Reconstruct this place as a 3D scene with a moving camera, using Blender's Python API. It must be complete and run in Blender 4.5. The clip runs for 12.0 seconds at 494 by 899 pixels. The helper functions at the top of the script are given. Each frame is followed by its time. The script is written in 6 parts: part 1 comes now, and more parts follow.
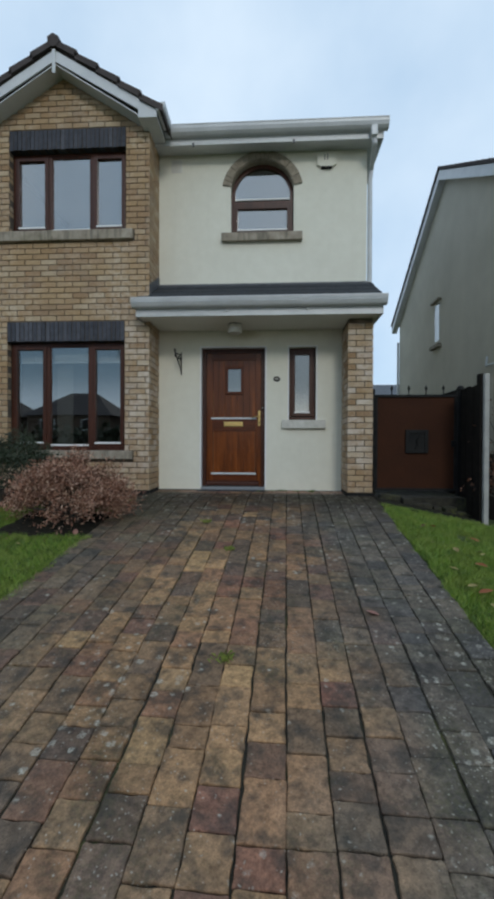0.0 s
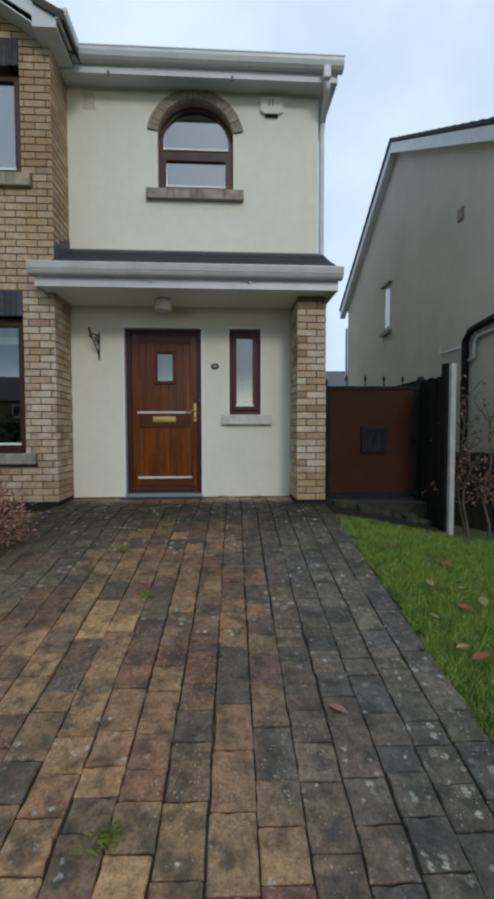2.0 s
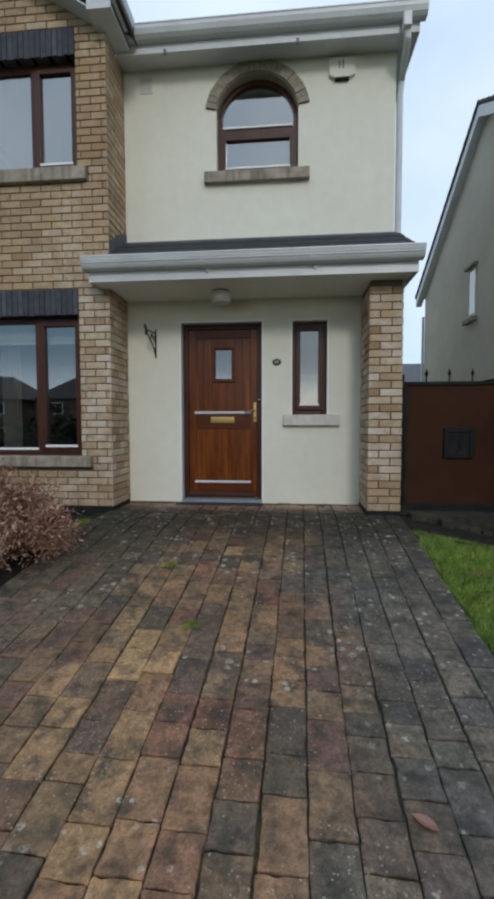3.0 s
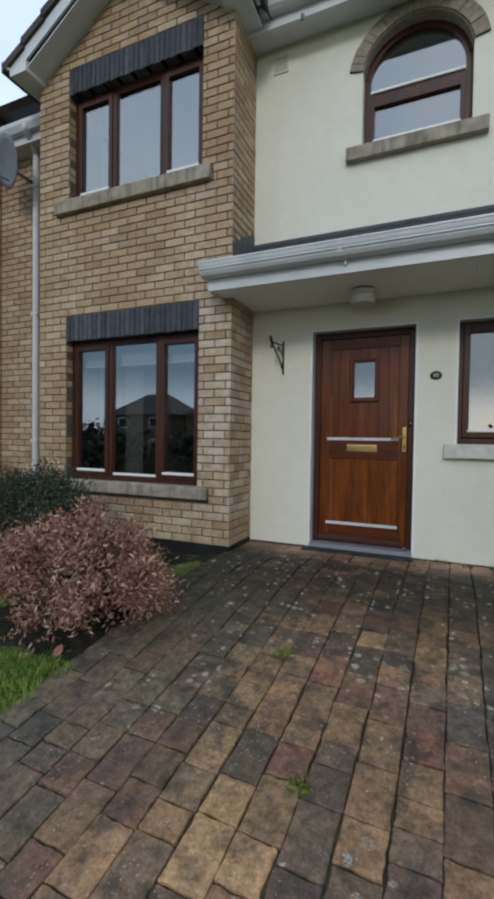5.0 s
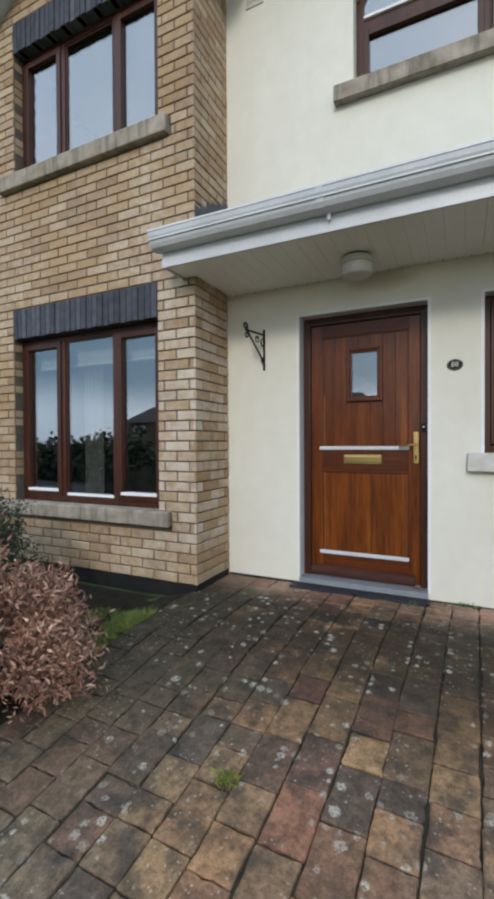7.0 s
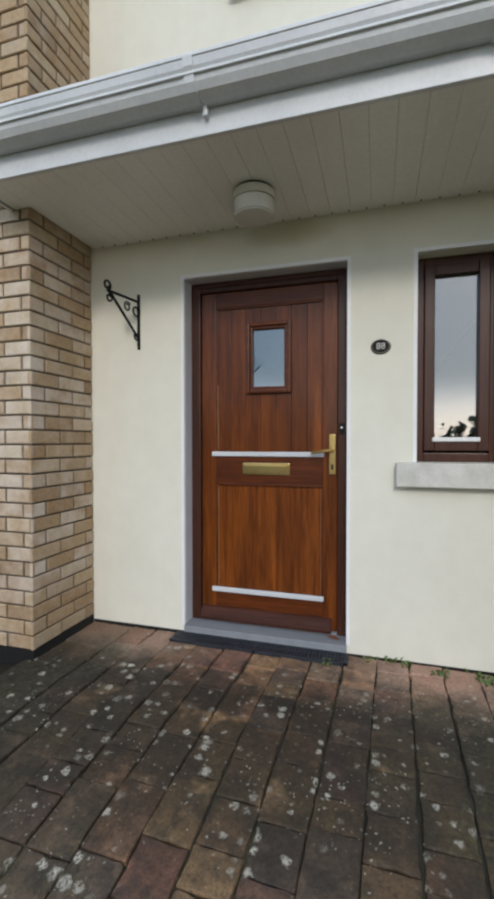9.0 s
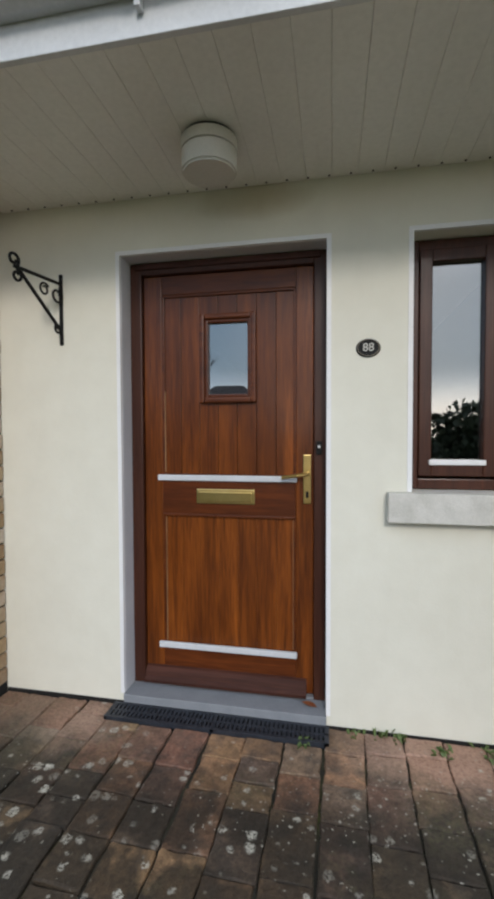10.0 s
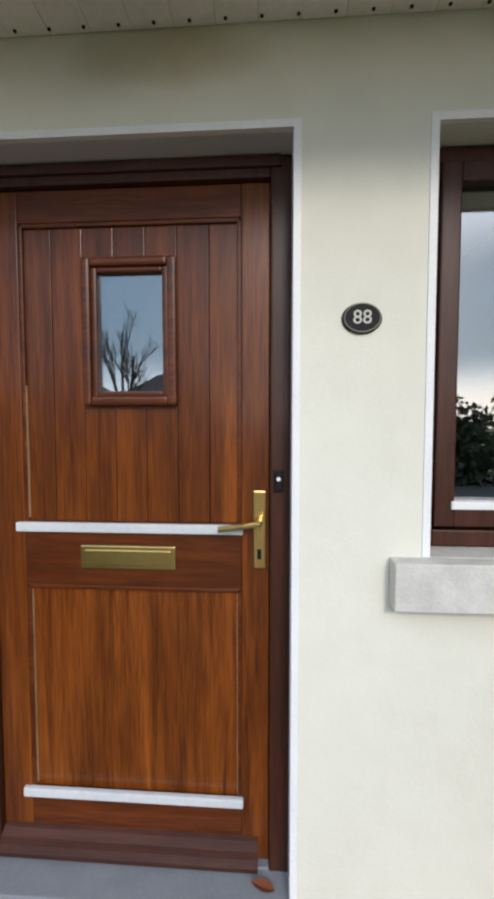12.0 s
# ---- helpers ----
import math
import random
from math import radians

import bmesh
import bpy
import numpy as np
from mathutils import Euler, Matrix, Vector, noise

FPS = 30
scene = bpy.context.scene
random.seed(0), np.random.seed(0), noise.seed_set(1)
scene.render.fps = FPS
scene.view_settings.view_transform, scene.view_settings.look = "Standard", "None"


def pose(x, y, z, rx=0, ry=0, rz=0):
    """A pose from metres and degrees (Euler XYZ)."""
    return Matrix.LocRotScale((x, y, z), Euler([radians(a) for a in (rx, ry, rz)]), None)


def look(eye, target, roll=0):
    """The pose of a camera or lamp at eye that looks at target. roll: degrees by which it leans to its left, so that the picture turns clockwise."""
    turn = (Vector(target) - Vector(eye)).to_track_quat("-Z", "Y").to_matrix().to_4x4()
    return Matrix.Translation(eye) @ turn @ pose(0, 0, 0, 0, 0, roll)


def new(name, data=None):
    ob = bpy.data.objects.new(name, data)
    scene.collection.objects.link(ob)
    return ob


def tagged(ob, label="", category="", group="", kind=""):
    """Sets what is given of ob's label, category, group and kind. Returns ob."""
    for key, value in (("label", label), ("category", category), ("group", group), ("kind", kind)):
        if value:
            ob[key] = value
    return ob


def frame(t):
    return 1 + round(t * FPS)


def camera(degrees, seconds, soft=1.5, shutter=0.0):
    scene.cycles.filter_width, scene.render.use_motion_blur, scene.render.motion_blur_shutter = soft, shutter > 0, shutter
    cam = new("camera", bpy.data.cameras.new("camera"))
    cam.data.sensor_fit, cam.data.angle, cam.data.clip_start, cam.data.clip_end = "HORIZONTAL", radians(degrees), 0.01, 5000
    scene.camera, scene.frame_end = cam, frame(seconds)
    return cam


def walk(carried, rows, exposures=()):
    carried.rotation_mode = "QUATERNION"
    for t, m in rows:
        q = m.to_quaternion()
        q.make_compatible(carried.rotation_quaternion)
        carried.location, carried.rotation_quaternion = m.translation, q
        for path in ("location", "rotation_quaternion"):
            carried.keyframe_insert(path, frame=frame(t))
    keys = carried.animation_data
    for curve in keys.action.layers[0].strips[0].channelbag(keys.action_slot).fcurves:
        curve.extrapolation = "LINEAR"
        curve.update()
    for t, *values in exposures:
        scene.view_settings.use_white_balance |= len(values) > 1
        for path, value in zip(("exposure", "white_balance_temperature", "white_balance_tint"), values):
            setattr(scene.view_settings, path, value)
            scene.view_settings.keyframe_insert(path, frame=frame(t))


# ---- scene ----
cam = camera(58.3, 12.0, 3.8)
PATH = [
    (0, (-0.038, -0.084, 1.287), (-0.16, 1.912, 1.267), 0.22),
    (0.5, (0.015, 0.109, 1.304), (0.028, 2.109, 1.274), 0.18),
    (1, (0.021, 0.367, 1.363), (0.167, 2.361, 1.311), 0.3),
    (1.5, (0.032, 0.566, 1.41), (0.215, 2.557, 1.342), 0.3),
    (2, (0.081, 0.847, 1.459), (0.193, 2.842, 1.372), -0.1),
    (2.5, (0.145, 1.057, 1.488), (0.118, 3.054, 1.391), -0.2),
    (3, (0.135, 1.287, 1.53), (-0.052, 3.275, 1.422), -0.1),
    (3.5, (0.027, 1.476, 1.545), (-0.243, 3.456, 1.47), 0.4),
    (5.5, (0.023, 2.376, 1.704), (-0.861, 4.17, 1.661), 0.2),
    (6, (-0.018, 2.57, 1.709), (-0.914, 4.357, 1.672), -0.1),
    (6.5, (-0.008, 2.837, 1.697), (-0.9, 4.627, 1.675), -0.2),
    (7, (0.034, 3.058, 1.718), (-0.836, 4.859, 1.694), -0.3),
    (7.5, (0.018, 3.287, 1.705), (-0.76, 5.129, 1.677), -0.3),
    (9.5, (-0.031, 4.219, 1.822), (-0.519, 6.158, 1.772), -0.1),
    (10, (-0.15, 4.459, 1.888), (-0.526, 6.422, 1.823), -0.2),
    (10.5, (-0.221, 4.644, 1.9), (-0.503, 6.622, 1.836), -0.1),
    (11, (-0.233, 4.894, 1.928), (-0.427, 6.882, 1.84), -0.1),
    (11.5, (-0.196, 5.071, 1.971), (-0.37, 7.061, 1.864), 0.0),
    (12, (-0.21, 5.241, 1.986), (-0.346, 7.233, 1.873), -0.0),
]
walk(cam, [(t, look(eye, target, roll)) for t, eye, target, roll in PATH], [(0, -0.05, 6350, 7), (1, 0.0, 6600, 8), (3.5, 0.14, 6550, 9), (5.5, 0.25, 6450, 10), (6.5, 0.56, 6500, 12), (7.5, 0.83, 6700, 13), (9.5, 0.76, 6750, 13), (11, 1.04, 6750, 14), (12, 1.16, 6700, 14)])

# ---- world and sun: an overcast, slightly blue sky ----
SUN_UP, SUN_TURN = 25.5, 169.0
world = bpy.data.worlds.new("world")
scene.world = world
world.use_nodes = True
wt = world.node_tree
sky = wt.nodes.new("ShaderNodeTexSky")
sky.sky_type, sky.sun_disc = "NISHITA", False
sky.sun_elevation, sky.sun_rotation = radians(SUN_UP), radians(SUN_TURN)
co = wt.nodes.new("ShaderNodeTexCoord")
cl = wt.nodes.new("ShaderNodeTexNoise")
cl.inputs["Scale"].default_value, cl.inputs["Detail"].default_value = 2.2, 5.0
wt.links.new(co.outputs["Generated"], cl.inputs["Vector"])
ramp = wt.nodes.new("ShaderNodeValToRGB")
ramp.color_ramp.elements[0].position, ramp.color_ramp.elements[0].color = 0.3, (4.5, 6.2, 8.3, 1)
ramp.color_ramp.elements[1].position, ramp.color_ramp.elements[1].color = 0.7, (7.8, 9.0, 10.4, 1)
wt.links.new(cl.outputs["Fac"], ramp.inputs["Fac"])


def sky_mix(fac, a, b):
    m = wt.nodes.new("ShaderNodeMix")
    m.data_type = "RGBA"
    for value, key in ((fac, "Factor"), (a, "A"), (b, "B")):
        if isinstance(value, float):
            m.inputs[key].default_value = value
        elif isinstance(value, tuple):
            m.inputs[key].default_value = (*value, 1)
        else:
            wt.links.new(value, m.inputs[key])
    return m.outputs["Result"]


def sky_ramp(fac, lo, hi):
    m = wt.nodes.new("ShaderNodeMapRange")
    m.interpolation_type = "SMOOTHSTEP"
    m.inputs["From Min"].default_value, m.inputs["From Max"].default_value = lo, hi
    wt.links.new(fac, m.inputs["Value"])
    return m.outputs["Result"]


def sky_maths(how, a, b):
    m = wt.nodes.new("ShaderNodeMath")
    m.operation = how
    for value, sock in ((a, m.inputs[0]), (b, m.inputs[1])):
        if isinstance(value, float):
            sock.default_value = value
        else:
            wt.links.new(value, sock)
    return m.outputs["Value"]


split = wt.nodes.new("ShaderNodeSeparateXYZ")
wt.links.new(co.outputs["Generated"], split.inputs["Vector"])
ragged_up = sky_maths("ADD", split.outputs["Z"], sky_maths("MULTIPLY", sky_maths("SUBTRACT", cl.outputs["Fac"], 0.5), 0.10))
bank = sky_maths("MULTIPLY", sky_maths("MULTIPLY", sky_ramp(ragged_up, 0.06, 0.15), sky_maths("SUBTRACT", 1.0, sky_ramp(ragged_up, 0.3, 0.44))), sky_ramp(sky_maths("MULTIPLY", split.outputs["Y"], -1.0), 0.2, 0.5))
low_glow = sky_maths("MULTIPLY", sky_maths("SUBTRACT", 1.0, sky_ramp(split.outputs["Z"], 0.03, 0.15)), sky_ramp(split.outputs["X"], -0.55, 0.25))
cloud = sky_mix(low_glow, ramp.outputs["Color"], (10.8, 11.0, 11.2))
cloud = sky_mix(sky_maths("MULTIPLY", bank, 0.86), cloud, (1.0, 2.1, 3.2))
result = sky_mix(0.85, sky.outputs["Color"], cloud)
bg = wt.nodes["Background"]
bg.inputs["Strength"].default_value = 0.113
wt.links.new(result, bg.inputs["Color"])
sun = new("sun", bpy.data.lights.new("sun", "SUN"))
sun.data.energy, sun.data.angle, sun.data.color = 0.72, radians(11), (1.0, 0.96, 0.90)
sun.matrix_world = pose(0, 0, 20, 90 - SUN_UP, 0, 180 - SUN_TURN)

# ---- materials ----


class Nodes:
    """A thin hand on a material's node tree."""

    def __init__(self, name):
        self.mat = bpy.data.materials.new(name)
        self.mat.use_nodes = True
        self.tree = self.mat.node_tree
        self.bsdf = self.tree.nodes["Principled BSDF"]
        self.pos = self.add("ShaderNodeNewGeometry").outputs["Position"]

    def add(self, kind):
        return self.tree.nodes.new(kind)

    def link(self, a, b):
        self.tree.links.new(a, b)

    def scaled(self, sx, sy, sz):
        m = self.add("ShaderNodeMapping")
        m.inputs["Scale"].default_value = (sx, sy, sz)
        self.link(self.pos, m.inputs["Vector"])
        return m.outputs["Vector"]

    def noise(self, scale, detail=4.0, vec=None, rough=0.55):
        n = self.add("ShaderNodeTexNoise")
        n.inputs["Scale"].default_value, n.inputs["Detail"].default_value, n.inputs["Roughness"].default_value = scale, detail, rough
        self.link(vec or self.pos, n.inputs["Vector"])
        return n.outputs["Fac"]

    def ramp(self, fac, stops):
        r = self.add("ShaderNodeValToRGB")
        el = r.color_ramp.elements
        while len(el) < len(stops):
            el.new(0.5)
        for e, (p, c) in zip(el, stops):
            e.position, e.color = p, (*c, 1) if len(c) == 3 else c
        self.link(fac, r.inputs["Fac"])
        return r.outputs["Color"]

    def grey(self, fac, lo, hi):
        return self.ramp(fac, [(lo, (0, 0, 0)), (hi, (1, 1, 1))])

    def mix(self, fac, a, b, how="MIX"):
        m = self.add("ShaderNodeMix")
        m.data_type, m.blend_type = "RGBA", how
        for value, key in ((fac, "Factor"), (a, "A"), (b, "B")):
            sock = m.inputs[key]
            if isinstance(value, (int, float)):
                sock.default_value = value if key == "Factor" else (value, value, value, 1)
            elif isinstance(value, tuple):
                sock.default_value = (*value, 1)
            else:
                self.link(value, sock)
        return m.outputs["Result"]

    def maths(self, how, a, b):
        m = self.add("ShaderNodeMath")
        m.operation = how
        for value, sock in ((a, m.inputs[0]), (b, m.inputs[1])):
            if isinstance(value, (int, float)):
                sock.default_value = value
            else:
                self.link(value, sock)
        return m.outputs["Value"]

    def axis(self, n):
        s = self.add("ShaderNodeSeparateXYZ")
        self.link(self.pos, s.inputs["Vector"])
        return s.outputs[n]

    def done(self, color, rough=0.6, height=None, bump=0.3, dist=0.004, metal=0.0, coat=0.0):
        if isinstance(color, tuple):
            self.bsdf.inputs["Base Color"].default_value = (*color, 1)
        else:
            self.link(color, self.bsdf.inputs["Base Color"])
        if isinstance(rough, (int, float)):
            self.bsdf.inputs["Roughness"].default_value = rough
        else:
            self.link(rough, self.bsdf.inputs["Roughness"])
        self.bsdf.inputs["Metallic"].default_value = metal
        self.bsdf.inputs["Coat Weight"].default_value = coat
        self.bsdf.inputs["Coat Roughness"].default_value = 0.12
        if height is not None:
            b = self.add("ShaderNodeBump")
            b.inputs["Strength"].default_value, b.inputs["Distance"].default_value = bump, dist
            self.link(height, b.inputs["Height"])
            self.link(b.outputs["Normal"], self.bsdf.inputs["Normal"])
        return self.mat


def plain(name, dark, light, rough=0.6, scale=6.0, fine=120.0, bump=0.15, metal=0.0, coat=0.0, gloss=0.5):
    """A surface that wavers between two colours, with a fine relief."""
    n = Nodes(name)
    c = n.ramp(n.noise(scale, 6.0), [(0.3, dark), (0.7, light)])
    f = n.noise(fine, 3.0)
    c = n.mix(0.25, c, n.ramp(f, [(0.3, tuple(v * 0.8 for v in dark)), (0.7, light)]))
    n.bsdf.inputs["Specular IOR Level"].default_value = gloss
    return n.done(c, rough, f, bump, 0.003, metal, coat)


def own_random(n, island):
    if island:
        return n.add("ShaderNodeNewGeometry").outputs["Random Per Island"]
    return n.add("ShaderNodeObjectInfo").outputs["Random"]


def brick_mat(name, island):
    n = Nodes(name)
    r = own_random(n, island)
    base = n.ramp(r, [(0.0, (0.25, 0.145, 0.078)), (0.25, (0.38, 0.25, 0.13)), (0.5, (0.45, 0.32, 0.185)), (0.75, (0.32, 0.19, 0.10)), (1.0, (0.52, 0.42, 0.295))])
    grain = n.noise(45.0, 6.0)
    base = n.mix(0.35, base, n.ramp(grain, [(0.3, (0.22, 0.14, 0.075)), (0.7, (0.50, 0.355, 0.195))]))
    salt = n.maths("MULTIPLY", n.grey(n.noise(1.7, 3.0), 0.4, 0.66), n.grey(n.noise(14.0, 4.0), 0.35, 0.65))
    base = n.mix(n.maths("MULTIPLY", salt, 0.42), base, (0.70, 0.63, 0.53))
    # efflorescence on the lower corner of the bay and on the porch pier
    x, z = n.axis("X"), n.axis("Z")

    def around(v, middle, half):
        return n.grey(n.maths("SUBTRACT", half, n.maths("ABSOLUTE", n.maths("SUBTRACT", v, middle), 0.0)), 0.0, 0.22)

    bloom = n.maths("MULTIPLY", n.maths("MAXIMUM", around(x, -1.9, 0.42), around(x, 1.09, 0.4)), around(z, 1.95, 1.1))
    bloom = n.maths("MULTIPLY", bloom, n.maths("MULTIPLY", n.grey(r, 0.15, 0.6), n.grey(n.noise(9.0, 4.0), 0.3, 0.62)))
    base = n.mix(n.maths("MULTIPLY", bloom, 0.5), base, (0.70, 0.63, 0.56))
    grime = n.grey(n.noise(2.6, 6.0), 0.52, 0.8)
    base = n.mix(n.maths("MULTIPLY", grime, 0.5), base, (0.20, 0.15, 0.11))
    h = n.maths("ADD", grain, n.noise(190.0, 2.0))
    return n.done(base, 0.9, h, 0.5, 0.004)


def paver_mat(name, island):
    n = Nodes(name)
    r = own_random(n, island)
    warm = n.ramp(r, [(0.0, (0.17, 0.10, 0.06)), (0.12, (0.39, 0.23, 0.118)), (0.24, (0.12, 0.085, 0.062)), (0.36, (0.25, 0.13, 0.08)), (0.5, (0.34, 0.205, 0.108)), (0.62, (0.14, 0.10, 0.075)), (0.74, (0.235, 0.11, 0.075)), (0.88, (0.44, 0.27, 0.132)), (1.0, (0.16, 0.11, 0.085))])
    cold = n.ramp(r, [(0.0, (0.09, 0.077, 0.06)), (0.2, (0.165, 0.132, 0.09)), (0.4, (0.135, 0.087, 0.07)), (0.6, (0.085, 0.08, 0.068)), (0.8, (0.155, 0.132, 0.098)), (1.0, (0.115, 0.094, 0.077))])
    # weathered grey flanks of the drive, warm where cars do not drip
    side = n.maths("ADD", n.axis("X"), n.maths("MULTIPLY", n.maths("SUBTRACT", n.noise(1.1, 3.0), 0.5), 1.4))
    flank = n.grey(n.maths("MULTIPLY", side, 0.5), 0.02, 0.3)
    left = n.grey(n.maths("MULTIPLY", side, -0.5), 0.42, 0.7)
    base = n.mix(n.maths("MULTIPLY", left, 0.8), warm, cold)
    blue = n.ramp(r, [(0.0, (0.074, 0.074, 0.074)), (0.3, (0.125, 0.118, 0.095)), (0.55, (0.062, 0.065, 0.068)), (0.8, (0.135, 0.126, 0.108)), (1.0, (0.088, 0.088, 0.088))])
    base = n.mix(n.maths("MULTIPLY", flank, 0.85), base, blue)
    mottle = n.noise(26.0, 6.0)
    base = n.mix(0.6, base, n.ramp(mottle, [(0.27, (0.3, 0.3, 0.31)), (0.5, (1.1, 1.1, 1.1)), (0.73, (1.8, 1.76, 1.7))]), "MULTIPLY")
    grit = n.noise(210.0, 3.0)
    base = n.mix(0.6, base, n.ramp(grit, [(0.3, (0.6, 0.6, 0.6)), (0.7, (1.3, 1.3, 1.28))]), "MULTIPLY")
    # smoky blots burnt into the blocks
    smoke = n.grey(n.noise(9.5, 4.0), 0.47, 0.66)
    base = n.mix(n.maths("MULTIPLY", smoke, 0.72), base, (0.042, 0.040, 0.036))
    # blocks bleached along the foot of the wall, but for those before the door
    x, y = n.axis("X"), n.axis("Y")
    aside = n.maths("MAXIMUM", n.grey(n.maths("ADD", x, 0.5), 0.35, 0.62), n.grey(n.maths("MULTIPLY", x, -0.5), 0.52, 0.6))
    ragged_y = n.maths("ADD", n.maths("MULTIPLY", y, 0.1), n.maths("MULTIPLY", n.maths("SUBTRACT", n.noise(6.0, 4.0), 0.5), 0.06))
    wash = n.maths("MULTIPLY", n.grey(ragged_y, 0.598, 0.622), n.maths("ADD", n.maths("MULTIPLY", aside, 0.7), 0.15))
    base = n.mix(wash, base, n.ramp(r, [(0.0, (0.46, 0.31, 0.24)), (0.5, (0.42, 0.24, 0.17)), (1.0, (0.5, 0.38, 0.29))]))
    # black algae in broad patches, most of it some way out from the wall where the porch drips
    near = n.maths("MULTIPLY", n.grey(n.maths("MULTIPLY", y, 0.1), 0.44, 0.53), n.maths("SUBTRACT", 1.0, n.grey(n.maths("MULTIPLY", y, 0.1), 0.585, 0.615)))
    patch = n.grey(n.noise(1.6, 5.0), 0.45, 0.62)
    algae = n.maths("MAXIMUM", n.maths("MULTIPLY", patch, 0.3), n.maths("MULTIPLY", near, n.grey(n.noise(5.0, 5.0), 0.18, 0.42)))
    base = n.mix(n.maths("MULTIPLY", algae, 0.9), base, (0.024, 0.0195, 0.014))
    # dark damp edge beside the shrub
    damp = n.maths("MULTIPLY", n.grey(n.maths("MULTIPLY", side, -0.5), 0.5, 0.68), n.grey(n.maths("MULTIPLY", y, 0.1), 0.41, 0.47))
    base = n.mix(n.maths("MULTIPLY", damp, 0.45), base, n.ramp(n.noise(30.0, 4.0), [(0.35, (0.018, 0.018, 0.012)), (0.65, (0.06, 0.058, 0.036))]))
    moss = n.maths("MULTIPLY", n.grey(n.noise(2.3, 3.0), 0.48, 0.66), n.grey(n.noise(60.0, 4.0), 0.42, 0.6))
    base = n.mix(n.maths("MULTIPLY", moss, 0.3), base, (0.10, 0.10, 0.04))
    # pale lichen: round blots, gathered in patches
    spots = n.add("ShaderNodeTexVoronoi")
    spots.inputs["Scale"].default_value = 21.0
    warp = n.add("ShaderNodeVectorMath")
    warp.operation = "MULTIPLY_ADD"
    wob = n.add("ShaderNodeTexNoise")
    wob.inputs["Scale"].default_value = 45.0
    n.link(n.pos, wob.inputs["Vector"])
    n.link(wob.outputs["Color"], warp.inputs[0])
    warp.inputs[1].default_value = (0.022, 0.022, 0.022)
    n.link(n.pos, warp.inputs[2])
    n.link(warp.outputs["Vector"], spots.inputs["Vector"])
    pick = n.add("ShaderNodeSeparateColor")
    n.link(spots.outputs["Color"], pick.inputs["Color"])
    where = n.maths("MAXIMUM", n.maths("MAXIMUM", n.grey(n.noise(1.4, 3.0), 0.42, 0.6), n.maths("MULTIPLY", near, 0.85)), n.maths("MULTIPLY", flank, 0.75))
    size = n.maths("MULTIPLY", n.maths("MULTIPLY", where, n.grey(n.maths("POWER", pick.outputs["Red"], 1.4), 0.03, 1.0)), 0.56)
    lichen = n.grey(n.maths("SUBTRACT", size, spots.outputs["Distance"]), 0.0, 0.15)
    lichen = n.maths("MULTIPLY", lichen, n.grey(n.noise(110.0, 3.0), 0.36, 0.52))
    base = n.mix(n.maths("MULTIPLY", lichen, n.maths("ADD", n.maths("MULTIPLY", pick.outputs["Green"], 0.65), 0.2)), base, (0.48, 0.455, 0.38))
    # crumbs of pale lichen and pitted grain
    crumbs = n.add("ShaderNodeTexVoronoi")
    crumbs.inputs["Scale"].default_value = 75.0
    n.link(warp.outputs["Vector"], crumbs.inputs["Vector"])
    chosen = n.add("ShaderNodeSeparateColor")
    n.link(crumbs.outputs["Color"], chosen.inputs["Color"])
    crumb = n.maths("MULTIPLY", n.grey(n.maths("SUBTRACT", 0.34, crumbs.outputs["Distance"]), 0.0, 0.12), n.grey(n.maths("MULTIPLY", chosen.outputs["Red"], n.noise(2.1, 4.0)), 0.42, 0.5))
    base = n.mix(n.maths("MULTIPLY", crumb, 0.55), base, (0.46, 0.43, 0.36))
    pits = n.noise(75.0, 4.0, None, 0.7)
    base = n.mix(0.55, base, n.ramp(pits, [(0.33, (0.45, 0.44, 0.43)), (0.52, (1.05, 1.05, 1.05)), (0.72, (1.5, 1.48, 1.44))]), "MULTIPLY")
    h = n.maths("ADD", n.maths("ADD", n.maths("MULTIPLY", mottle, 1.6), grit), pits)
    rough = n.ramp(n.noise(9.0), [(0.3, (0.5, 0.5, 0.5)), (0.7, (0.85, 0.85, 0.85))])
    n.bsdf.inputs["Specular IOR Level"].default_value = 0.24
    return n.done(base, rough, h, 0.6, 0.004)


